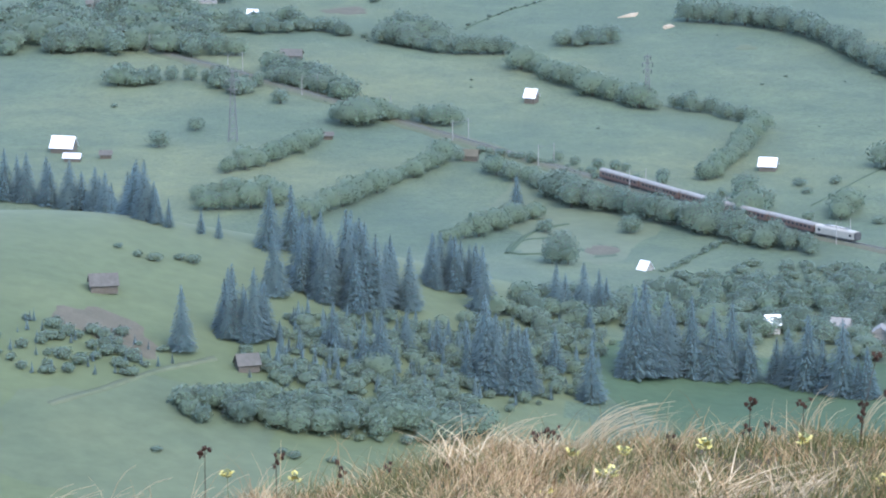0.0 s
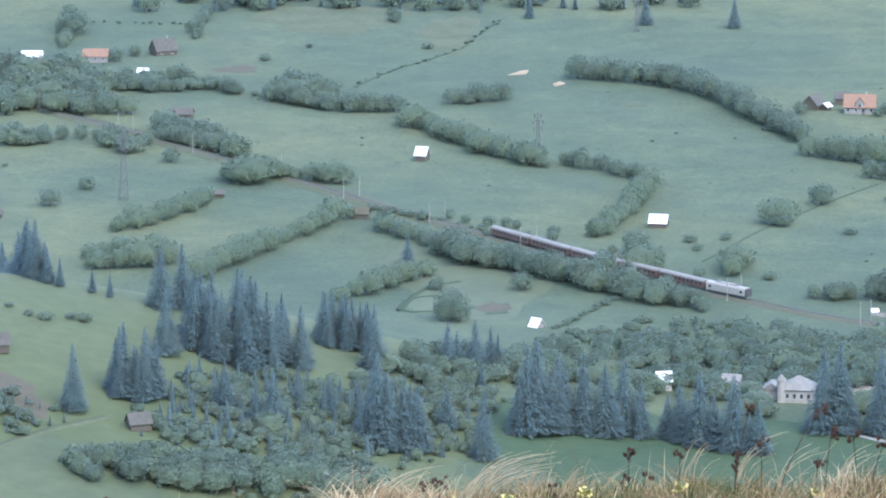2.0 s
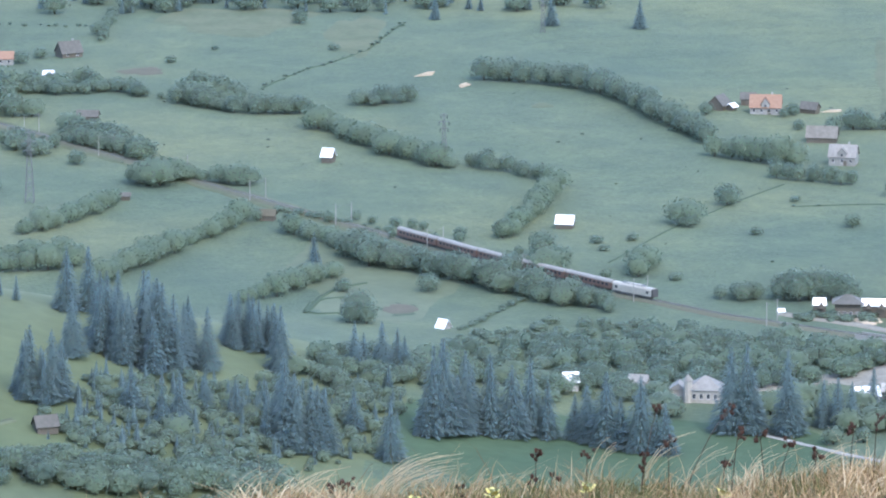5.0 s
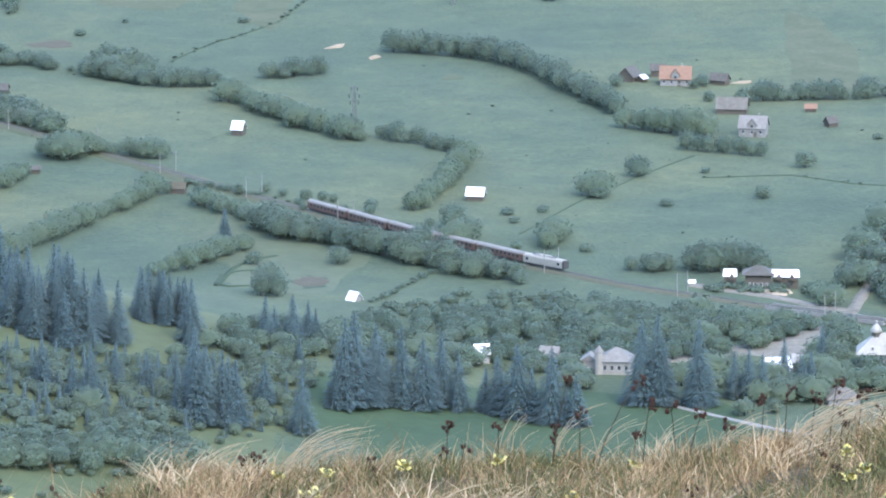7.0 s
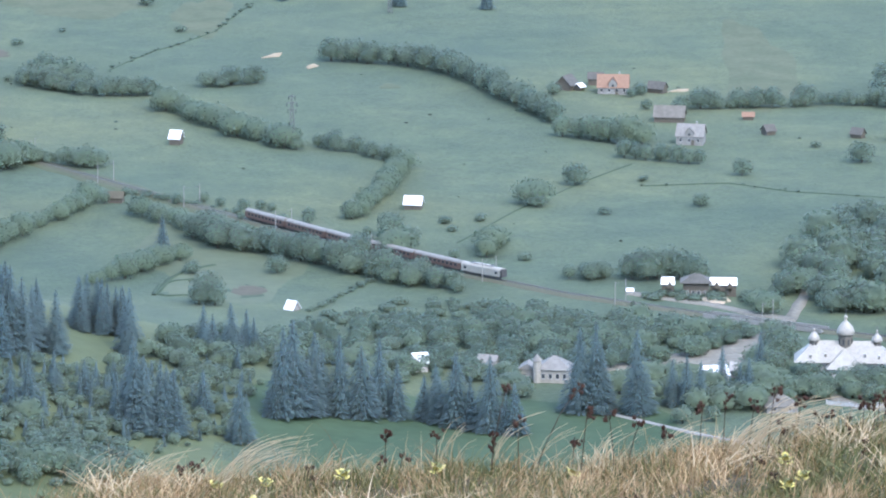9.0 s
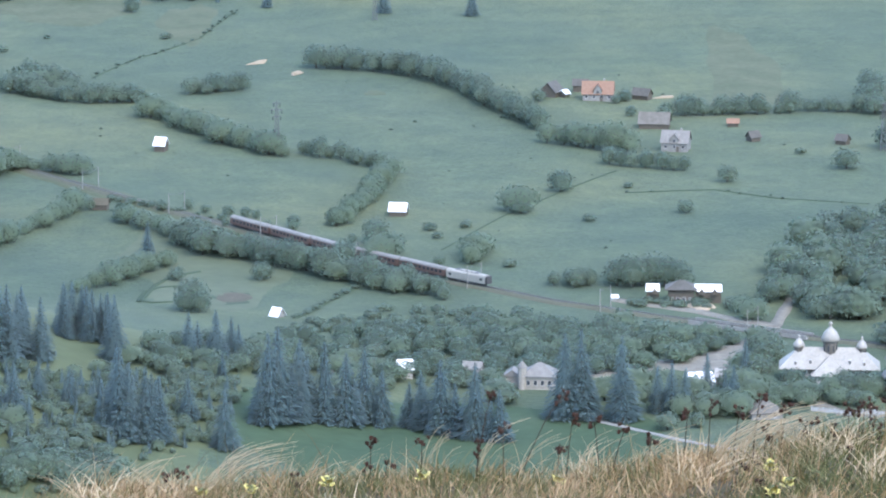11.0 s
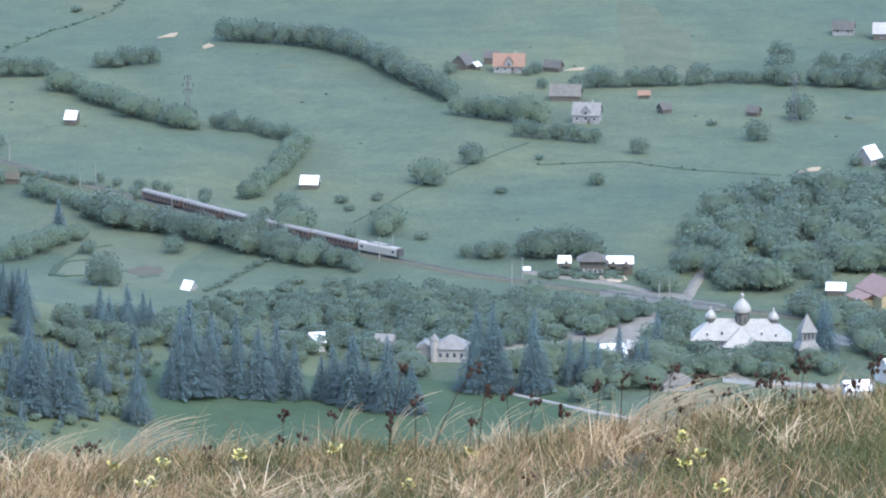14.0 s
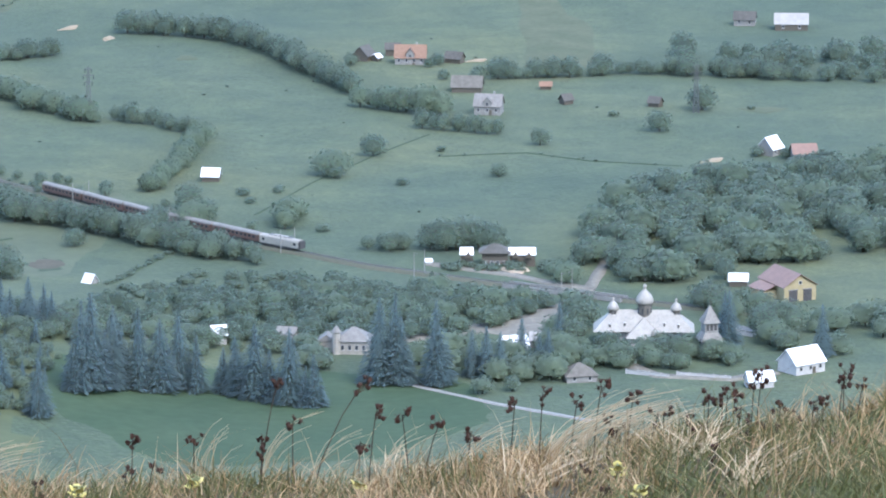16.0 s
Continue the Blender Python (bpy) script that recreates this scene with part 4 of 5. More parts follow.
def house(at, w, d, wall, rise, turn, wall_mat, roof_mat, label, name="house", hip=False, windows=0, door=False, gable=False, chimney=False, group="village buildings", over=0.5, ribs=0):
    h = thing(name, at, label, name.replace("_", " "), group, turn)
    if hip:
        part("wall", box(w, d, wall + 0.5, (0, 0, -0.5)), wall_mat, h)
        hip_roof(h, w, d, wall, rise, roof_mat, over)
    else:
        part("wall", prism([(-d / 2, -0.5), (d / 2, -0.5), (d / 2, wall), (0, wall + rise), (-d / 2, wall)], -w / 2, w / 2), wall_mat, h).matrix_basis = pose(0, 0, 0, 0, 0, 90)
        roof_slabs(h, w, d, wall, rise, roof_mat, over, ribs=ribs)
    for i in range(windows):
        window(h, -w / 2 + (i + 0.5) * w / windows, -d / 2 - 0.03, wall * 0.38)
    if door:
        dr = part("door", box(1.3, 0.14, 2.1, (w * 0.12, -d / 2 - 0.04, 0)), TIMBER, h)
        part("handle", box(0.06, 0.08, 0.2, (w * 0.12 + 0.45, -d / 2 - 0.13, 1.0)), STEEL, dr)
    if gable:
        g = part("dormer", prism([(-1.7, wall - 0.3), (1.7, wall - 0.3), (1.7, wall + rise * 0.35), (0, wall + rise * 0.85), (-1.7, wall + rise * 0.35)], -d / 2 - 0.25, -0.2), wall_mat, h)
        for side in (-1, 1):
            part("dormer_roof", prism([(0, wall + rise * 0.85), (0, wall + rise * 0.85 + 0.2), (side * 2.1, wall + rise * 0.28 + 0.2), (side * 2.1, wall + rise * 0.28)], -d / 2 - 0.6, -0.15), roof_mat, g)
        part("dormer_window", box(0.9, 0.1, 1.0, (0, -d / 2 - 0.27, wall + 0.1)), GLASS, g)
    if chimney:
        c = part("chimney", box(0.6, 0.6, 1.6, (w * 0.2, 0.3, wall + rise - 0.7)), CONCRETE, h)
        part("chimney_cap", box(0.8, 0.8, 0.12, (w * 0.2, 0.3, wall + rise + 0.9)), CONCRETE, c)
    return h


house((-105.6, 2190.4), 4.2, 5.2, 2.8, 2.7, -16, TIMBER, ROOF_TIN, "timber hay shed with bright white tin roof", "hay_shed", door=True)
house((-11.0, 2062.7), 6.2, 5.8, 2.2, 2.5, -9, TIMBER, ROOF_TIN, "low timber hay shed under white tin roof", "hay_shed", door=True)
house((-51.3, 1872.3), 3.4, 3.6, 0.9, 2.3, -38, PLASTER, ROOF_TIN, "small steep-roofed white hut by the ditch", "hut")
house((-179.5, 2110.1), 3.4, 3.0, 1.8, 1.0, 5, TIMBER, ROOF_GREY, "small brown timber hut beside the hedge", "hut")
house((-122.7, 2070.8), 5.6, 4.5, 2.2, 1.8, -8, TIMBER, EARTH, "brown shed with rusty roof among trees", "shed")
house((-209.3, 2283.4), 8.5, 5, 2.4, 2.0, -5, TIMBER, ROOF_GREY, "old grey-roofed barn hidden in trees", "barn")
house((-302.5, 2407.0), 15, 7, 2.4, 3.0, 4, TIMBER, ROOF_GREY, "long low dark timber barn beside the farmhouse", "barn", door=True)
house((-285.9, 2406.5), 8.5, 8, 2.6, 4.2, 3, TIMBER, ROOF_TIN, "farmhouse with bright white tin roof", "farmhouse", windows=2, door=True)
house((-259.9, 2423.2), 10.5, 7, 3.0, 2.6, 2, PLASTER, ROOF_RED, "farmhouse with red tiled roof and pale wall", "farmhouse", windows=3)
house((-232.3, 2445.2), 9.5, 8.5, 2.4, 4.4, 28, TIMBER, ROOF_GREY, "dark timber cottage with grey shingle roof", "cottage", windows=2, door=True, chimney=True)
house((-235.5, 2386.4), 4, 3, 1.8, 1.3, -5, WHITE_WALL, ROOF_TIN, "small white shed at the wood's edge", "shed")
house((-277.7, 2082.0), 8.4, 7, 2.4, 3.6, -10, TIMBER, ROOF_TIN, "timber barn with bright tin roof on the meadow", "barn", door=True)
house((-272.1, 2063.9), 6, 3.4, 1.8, 1.2, -6, TIMBER, ROOF_TIN, "low lean-to shed with tin roof", "shed")
house((-260.2, 2069.2), 4.2, 3.0, 1.8, 1.2, 4, TIMBER, ROOF_GREY, "small dark brown stack shed", "shed")
house((-210.0, 1660.1), 8.2, 6, 2.4, 2.8, 14, TIMBER, ROOF_GREY, "weathered dark timber barn on the pasture hill", "barn", door=True)
house((-162.8, 1624.8), 6.4, 5, 2.2, 2.6, 22, TIMBER, ROOF_GREY, "small grey timber barn among bushes", "barn", door=True)
house((70.8, 2306.8), 12.6, 9.5, 3.2, 4.4, -4, PLASTER, ROOF_RED, "two-gabled house with orange tiled roof", windows=4, door=True, gable=True, chimney=True)
house((64.0, 2326.2), 6, 5, 3.0, 2.2, -4, TIMBER, ROOF_GREY, "dark timber annexe behind the orange-roofed house", "annexe")
house((51.6, 2313.6), 7.5, 7, 2.4, 3.6, 62, TIMBER, ROOF_GREY, "dark timber cottage with grey roof", "cottage", windows=1, door=True)
house((56.8, 2311.1), 3.0, 3.4, 1.8, 1.2, 50, TIMBER, ROOF_TIN, "small timber outhouse with white roof", "outhouse")
house((89.2, 2309.7), 7, 5, 2.2, 2.4, -25, TIMBER, ROOF_GREY, "dark timber woodshed by the house", "woodshed")
house((91.8, 2243.1), 12, 8, 2.4, 3.8, -8, TIMBER, ROOF_PALE, "long dark barn with pale grey roof", "barn", door=True)
house((98.4, 2195.6), 10.5, 8.5, 3.8, 4.0, -12, PLASTER, ROOF_SHEET, "grey plastered house with light sheet roof", windows=3, door=True, gable=True, chimney=True)
house((123.7, 2245.8), 4.4, 3.4, 1.8, 1.3, -3, TIMBER, ROOF_RED, "little shed with orange roof", "shed")
house((130.0, 2211.9), 4.2, 4, 2.0, 2.0, 30, TIMBER, ROOF_GREY, "small dark timber hut in the meadow", "hut")
house((165.2, 2204.7), 4.6, 4, 2.0, 2.0, -30, TIMBER, ROOF_GREY, "small dark timber hut in the meadow", "hut")
house((201.6, 2103.4), 7, 7, 3.0, 4.0, 50, PLASTER, ROOF_TIN, "white house with bright steep tin roof", windows=2, door=True)
house((213.1, 2091.6), 9, 7, 3.4, 3.0, 6, PLASTER, ROOF_MAUVE, "pale house with dull red roof", windows=3, door=True)
house((218.1, 2397.2), 9, 7, 2.8, 3.0, -10, PLASTER, ROOF_GREY, "grey-roofed farmhouse on the far meadow", "farmhouse", windows=2)
house((237.0, 2385.2), 14, 9, 3.0, 3.8, -6, TIMBER, COACH_GREY, "large farmhouse with pale tin roof", "farmhouse", windows=2)
house((-7.6, 1788.6), 4.4, 5, 3.4, 2.4, 10, WHITE_WALL, ROOF_TIN, "small white house between spruces", windows=1)
house((-28.6, 1786.1), 6, 5, 2.6, 1.8, 0, WHITE_WALL, ROOF_GREY, "white cottage half hidden by spruces", "cottage", windows=2)
house((14.6, 1789.7), 6, 6, 3.0, 2.6, -15, PLASTER, ROOF_SHEET, "pale village house behind trees", windows=2)
house((87.5, 1774.0), 8, 7, 3.4, 2.4, 15, WHITE_WALL, ROOF_TIN, "white village house behind young spruces", windows=3, door=True)
house((97.1, 1782.3), 7, 5, 2.6, 2.0, -10, PLASTER, COACH_GREY, "low pale house beside the river", windows=2)
house((169.1, 1872.1), 6.0, 5.5, 2.2, 1.9, -8, TIMBER, ROOF_TIN, "open shed with bright tin roof", "shed")
house((177.5, 1740.7), 12, 9, 3.6, 4.2, 35, WHITE_WALL, ROOF_TIN, "white house with broad bright tin roof", windows=3, door=True)
house((162.3, 1721.4), 8, 6, 2.4, 2.4, 12, WHITE_WALL, ROOF_TIN, "low white outbuilding with tin roof", "outbuilding")
house((153.1, 1761.0), 5, 4, 1.8, 1.4, 5, WHITE_WALL, COACH_GREY, "low pale kiosk below the bell tower", "kiosk")

house((64.7, 1909.1), 1.8, 1.6, 1.5, 0.6, 8, WHITE_WALL, ROOF_TIN, "tiny white hut beside the track", "hut")
house((106.4, 1735.2), 10, 9, 2.2, 3.4, 10, PLASTER, ROOF_PALE, "low house with grey pyramid roof by the lane", hip=True, windows=2)

# house by the railway: dark middle, two bright tin roofs
at = (88.6, 1909.9)
h = thing("railway_house", at, "long railway house with two bright tin roofs and grey middle", "house", "village buildings", -3)
part("wall", box(9, 7, 5.4, (-0.8, 0, -0.4)), TIMBER, h)
hip_roof(h, 10, 8, 5.0, 2.6, ROOF_GREY, at=(-0.8, 0))
for i in range(4):
    window(h, -4.0 + i * 2.1, -3.53, 0.9, 1.0, 1.2)
porch = part("porch", box(7, 2.2, 0.3, (-0.8, -4.4, -0.1)), CONCRETE, h)
for i in range(5):
    part("porch_post", box(0.22, 0.22, 2.4, (-4.0 + i * 1.6, -5.2, 0)), WHITE_WALL, porch)
for x, w in ((-10.6, 4.2), (8.6, 9.0)):
    wing = part("wing", box(w, 6, 3.9, (x, 0.5, -0.4)), TIMBER, h)
    bm = prism([(-w / 2 - 0.4, 3.6), (-w / 2 - 0.4, 3.8), (-w / 2 - 0.2, 6.6), (w / 2 + 0.2, 6.6), (w / 2 + 0.4, 3.8), (w / 2 + 0.4, 3.6)], -0.2, 0.2)
    rf = part("wing_roof", bm, ROOF_TIN, wing)
    rf.matrix_basis = pose(x, -5.1, 1.2, -38, 0, 0)
    for k in ((-0.25, 0.25) if w > 6 else (0.15,)):
        part("gablet", prism([(x + k * w - 1.2, 3.3), (x + k * w + 1.2, 3.3), (x + k * w, 5.3)], -4.3, -1.5), TIMBER, wing)

# yellow hall with wide doorway
at = (184.1, 1853.6)
h = thing("yellow_hall", at, "yellow plastered hall with dull red roof and wide doorway", "hall", "village buildings", 112)
part("wall", prism([(-6, -0.5), (6, -0.5), (6, 5.4), (0, 9.2), (-6, 5.4)], -9, 9), PLASTER_YELLOW, h).matrix_basis = pose(0, 0, 0, 0, 0, 90)
roof_slabs(h, 18, 12, 5.4, 3.8, ROOF_MAUVE, 0.7)
for y in (-2.7, 2.7):
    # solid dark slab painted in for the shade inside the doorway
    dw = part("doorway", box(0.16, 3.2, 4.0, (-9.05, y, 0)), DARK, h)
    part("door_frame", box(0.2, 3.7, 0.25, (-9.06, y, 4.0)), CONCRETE, dw)
pane_frame = part("window", box(0.14, 1.3, 1.2, (-9.05, 0, 5.8)), WHITE_WALL, h)
part("pane", box(0.1, 1.0, 0.9, (-9.12, 0, 5.95)), GLASS, pane_frame)
an = part("annexe", box(10, 5, 3.4, (2, 8.4, -0.4)), PLASTER_YELLOW, h)
part("annexe_roof", prism([(11.4, 2.9), (11.4, 3.1), (5.7, 5.2), (5.7, 5.0)], -3.6, 7.6), ROOF_MAUVE, an).matrix_basis = Matrix(((0, 1, 0, 0), (1, 0, 0, 0), (0, 0, 1, 0), (0, 0, 0, 1)))


def low_wall(a, b, label):
    """A low rendered wall with a coping, between two places."""
    mid = ((a[0] + b[0]) / 2, (a[1] + b[1]) / 2)
    n = math.hypot(b[0] - a[0], b[1] - a[1])
    w = thing("garden_wall", mid, label, "wall", "garden walls", math.degrees(math.atan2(b[1] - a[1], b[0] - a[0])))
    part("wall", box(n, 0.3, 1.5, (0, 0, -0.3)), WHITE_WALL, w)
    part("coping", box(n + 0.1, 0.45, 0.1, (0, 0, 1.2)), CONCRETE, w)
    for i in range(int(n / 4) + 1):
        part("pier", box(0.45, 0.45, 1.75, (-n / 2 + i * 4, 0, -0.3)), WHITE_WALL, w)


low_wall((161.5, 1805.4), (170.2, 1798.7), "low white garden wall in the village")
low_wall((170.8, 1796.0), (179.7, 1792.1), "low white garden wall in the village")
low_wall((161.2, 1796.3), (167.6, 1791.4), "low white garden wall in the village")
low_wall((121.9, 1742.0), (134.9, 1735.0), "low white wall along the church lane")
low_wall((137.7, 1736.9), (154.2, 1730.5), "low white wall along the church lane")

# mansion with corner turret
at = (35.8, 1777.8)
h = thing("mansion", at, "pale mansion with hipped roof and corner turret", "mansion", "village buildings", -6)
part("wall", box(10, 9, 5.2, (0.4, 0, -0.5)), CREAM_WALL, h)
hip_roof(h, 10, 9, 4.7, 3.6, ROOF_SHEET, at=(0.4, 0))
for i in range(4):
    window(h, -3.0 + i * 2.3, -4.53, 1.6, 1.0, 1.5)
tw = part("turret", rod((-5.0, -4.0, -0.5), (-5.0, -4.0, 7.4), 1.4, sides=8), CREAM_WALL, h)
part("turret_roof", rod((-5.0, -4.0, 7.4), (-5.0, -4.0, 9.6), 1.8, 0.05, 8), ROOF_SHEET, tw)
part("eave", box(11.4, 10.4, 0.2, (0.4, 0, 4.42)), WHITE_WALL, h)
pk = part("side_wing", box(6, 6, 4.0, (-8.5, 1.5, -0.5)), CREAM_WALL, h)
part("wing_roof", prism([(-11.9, 3.5), (-5.2, 3.5), (-8.5, 5.8)], -1.9, 4.9), ROOF_SHEET, pk)


def lathe(profile, at, sides=16, bm=None):
    own = bm or bmesh.new()
    rings = [[own.verts.new((at[0] + r * math.cos(2 * math.pi * i / sides), at[1] + r * math.sin(2 * math.pi * i / sides), at[2] + z)) for i in range(sides)] for r, z in profile]
    for a, b in zip(rings, rings[1:]):
        for i in range(sides):
            own.faces.new((a[i], a[(i + 1) % sides], b[(i + 1) % sides], b[i]))
    own.faces.new(rings[0][::-1])
    own.faces.new(rings[-1])
    for f in own.faces:
        f.smooth = len(f.verts) == 4
    return own


# church: white tin roofs, three drums with onion domes
at = (130.3, 1781.9)
c = thing("church", at, "white church with bright tin roofs and three domes", "church", "village buildings", -4)
part("wall", box(27, 9, 5.5, (0, 2, -0.5)), WHITE_WALL, c)
hip_roof(c, 30, 10, 4.8, 6.0, CHURCH_TIN, 1.4, at=(0, 2))
tr_ = part("transept", box(10.5, 9, 4.2, (0, -2.2, -0.5)), WHITE_WALL, c)
part("transept_roof", rod((0, 0, 3.3), (0, 0, 9.0), 8.6, 0.06, 4), CHURCH_TIN, tr_).matrix_basis = pose(0, -2.0, 0, 0, 0, 45)
for i in range(8):
    if abs(-11.5 + i * 3.3) > 6.5:
        window(c, -11.5 + i * 3.3, -2.53, 1.4, 0.9, 1.9)
for x, y, z, r, k in ((-10.0, 2, 8.2, 1.5, 1.0), (0.2, 2, 9.0, 2.3, 1.55), (10.4, 2, 8.2, 1.4, 0.95)):
    dr = part("drum", rod((x, y, z - 1.5), (x, y, z + 2.6 * k), r, sides=8), ROOF_PALE, c)
    part("dome", lathe([(r * 1.22, 0), (r * 1.3, 0.25), (r * 1.22, 0.9 * k), (r * 0.98, 1.7 * k), (r * 0.55, 2.4 * k), (r * 0.2, 2.9 * k), (r * 0.2, 3.3 * k), (r * 0.32, 3.6 * k), (r * 0.1, 4.1 * k)], (x, y, z + 2.6 * k)), CHURCH_TIN, dr)
    cr = part("cross", box(0.1, 0.1, 1.5 * k, (x, y, z + 6.6 * k)), STEEL, dr)
    part("cross_arm", box(0.7, 0.1, 0.1, (x, y, z + 7.5 * k)), STEEL, cr)
    for i in range(4):
        a = math.pi * (1.15 + 0.25 * i)
        part("drum_window", box(0.35, 0.35, 1.2 * k, (x + r * 0.97 * math.cos(a), y + r * 0.97 * math.sin(a), z + 0.7)), GLASS, dr)

for x, y, z in ((-11.0, -2.6, 6.2), (-6.2, -2.2, 6.6), (6.6, -2.2, 6.6), (11.2, -2.6, 6.2)):
    v = part("roof_vent", box(0.7, 1.4, 1.3, (x, y, z - 0.4)), WHITE_WALL, c)
    # dark plate in place of the shaded hole
    part("vent_opening", box(0.45, 0.1, 0.8, (x, y - 0.72, z - 0.1)), DARK, v)

# bell tower in three tiers
at = (149.9, 1761.0)
b = thing("bell_tower", at, "pale tiered bell tower with pointed shingle roofs", "bell tower", "village buildings", 12)
part("base", box(6.4, 6.4, 6.4, (0, 0, -0.5)), PLASTER, b)
part("skirt_roof", rod((0, 0, 5.9), (0, 0, 8.4), 5.4, 3.2, 4), ROOF_SHEET, b).matrix_basis = pose(0, 0, 0, 0, 0, 45)
part("belfry", box(4.4, 4.4, 3.6, (0, 0, 8.2)), PLASTER, b)
# belfry openings are dark slabs, their inner shade put into the colour
for i in range(3):
    part("opening", box(0.8, 0.2, 1.9, (-1.3 + 1.3 * i, -2.2, 9.2)), DARK, b)
part("spire", rod((0, 0, 11.6), (0, 0, 17.2), 4.0, 0.08, 4), ROOF_SHEET, b).matrix_basis = pose(0, 0, 0, 0, 0, 45)
part("cross", box(0.1, 0.1, 1.3, (0, 0, 17.0)), STEEL, b)


# ---- masts, pylons, bridge ----
def pylon(at, high, label):
    p = thing("pylon", at, label, "pylon", "power line")
    for sx in (-1, 1):
        for sy in (-1, 1):
            part("leg", rod((sx * high * 0.06, sy * high * 0.06, -0.5), (sx * 0.35, sy * 0.35, high * 0.95), 0.13, 0.08, 5), STEEL, p)
    n = 9
    for i in range(n):
        z0, z1 = high * 0.92 * i / n, high * 0.92 * (i + 1) / n
        a, b_ = high * 0.06 * (1 - i / n) + 0.35 * i / n, high * 0.06 * (1 - (i + 1) / n) + 0.35 * (i + 1) / n
        for s in (-1, 1):
            part("brace", rod((-a, s * a, z0), (b_, s * b_, z1), 0.06, sides=4), STEEL, p)
            part("brace", rod((a, s * a, z0), (-b_, s * b_, z1), 0.06, sides=4), STEEL, p)
            part("brace", rod((s * a, -a, z0), (s * b_, b_, z1), 0.06, sides=4), STEEL, p)
    for z, w in ((0.70, 0.075), (0.82, 0.095), (0.94, 0.06)):
        arm = part("crossarm", rod((-high * w, 0, high * z), (high * w, 0, high * z), 0.16, sides=4), STEEL, p)
        for s in (-1, 1):
            part("insulator", rod((s * high * w * 0.95, 0, high * z - 1.6), (s * high * w * 0.95, 0, high * z), 0.14, sides=5), GLASS, arm)
    part("peak", rod((0, 0, high * 0.93), (0, 0, high), 0.2, 0.05, 4), STEEL, p)


pylon((-215.9, 2107.0), 29, "grey lattice power pylon in the meadow")
pylon((-59.6, 2184.1), 22, "grey lattice power pylon beside the hedge")
pylon((180.2, 2189.6), 20, "grey lattice power pylon beside a tree")
pylon((-24.0, 2515.6), 18, "distant grey lattice power pylon")


def along_rail(s):
    """Place and heading at s metres along the railway."""
    for (x0, y0), (x1, y1) in zip(RAIL, RAIL[1:]):
        n = math.hypot(x1 - x0, y1 - y0)
        if s <= n:
            return (x0 + (x1 - x0) * s / n, y0 + (y1 - y0) * s / n), math.degrees(math.atan2(y1 - y0, x1 - x0))
        s -= n
    return RAIL[-1], math.degrees(math.atan2(RAIL[-1][1] - RAIL[-2][1], RAIL[-1][0] - RAIL[-2][0]))


RAIL_LENGTH = sum(math.hypot(b[0] - a[0], b[1] - a[1]) for a, b in zip(RAIL, RAIL[1:]))
for side in (-0.76, 0.76):
    verts, faces = [], []
    for i in range(int(RAIL_LENGTH / 8)):
        (x, y), deg = along_rail(i * 8.0)
        for o, up in ((-0.06, 0), (-0.06, 0.16), (0.06, 0.16), (0.06, 0)):
            px, py = x - math.sin(radians(deg)) * (side + o), y + math.cos(radians(deg)) * (side + o)
            verts.append((px, py, terrain(x, y) + 0.9 + up))
        if i:
            for k in range(3):
                j = 4 * (i - 1) + k
                faces.append((j, j + 4, j + 5, j + 1))
    tagged(new("rail", from_lists("rail", verts, faces, STEEL)), "worn steel rail on the ballast bank", "rail", kind="structure")

s = 40.0
while s < RAIL_LENGTH - 60:
    (x, y), deg = along_rail(s)
    for side in (-1, 1):
        px, py = x + math.sin(radians(deg)) * 3.6 * side, y - math.cos(radians(deg)) * 3.6 * side
        m = thing("catenary_mast", (px, py), "pale concrete railway mast beside the track", "mast", "railway masts", deg)
        part("pole", rod((0, 0, -0.5), (0, 0, 8.2), 0.19, 0.12, 8), CONCRETE, m)
        arm = part("arm", rod((0, 0, 7.0), (0, side * 3.0, 7.4), 0.05, sides=5), STEEL, m)
        part("stay", rod((0, 0, 8.0), (0, side * 2.4, 7.4), 0.03, sides=4), STEEL, arm)
        part("insulator", rod((0, side * 0.3, 7.04), (0, side * 0.75, 7.1), 0.09, sides=6), GLASS, arm)
    s += 58.0

(x, y) = (109.2, 1861.2)
br = thing("rail_bridge", (x, y), "low steel girder railway bridge over the river", "bridge", turn=math.degrees(math.atan2(RAIL[-2][1] - RAIL[-3][1], RAIL[-2][0] - RAIL[-3][0])))
part("deck", box(46, 4.6, 0.4, (0, 0, 0.4)), CONCRETE, br)
for s_ in (-1, 1):
    part("girder", box(46, 0.3, 1.5, (0, s_ * 2.5, 0.2)), CONCRETE, br)
    rl = part("handrail", box(46, 0.06, 0.06, (0, s_ * 2.7, 2.6)), STEEL, br)
    for i in range(12):
        part("post", box(0.08, 0.08, 1.0, (-22 + i * 4, s_ * 2.7, 1.6)), STEEL, rl)


# ---- train: cream locomotive and red coaches ----
def profile(w, z0, z1, crown):
    return [(-w, z0), (-w, z1), (-w * 0.93, z1 + crown * 0.45), (-w * 0.7, z1 + crown * 0.8), (-w * 0.3, z1 + crown), (w * 0.3, z1 + crown), (w * 0.7, z1 + crown * 0.8), (w * 0.93, z1 + crown * 0.45), (w, z1), (w, z0)]


def bogie(parent, x):
    b_ = part("bogie", box(3.4, 2.1, 0.5, (x, 0, 0.55)), DARK, parent)
    for dx in (-1.25, 1.25):
        for s_ in (-0.76, 0.76):
            part("wheel", rod((x + dx, s_ - 0.07, 0.46), (x + dx, s_ + 0.07, 0.46), 0.46, sides=14), STEEL, b_)


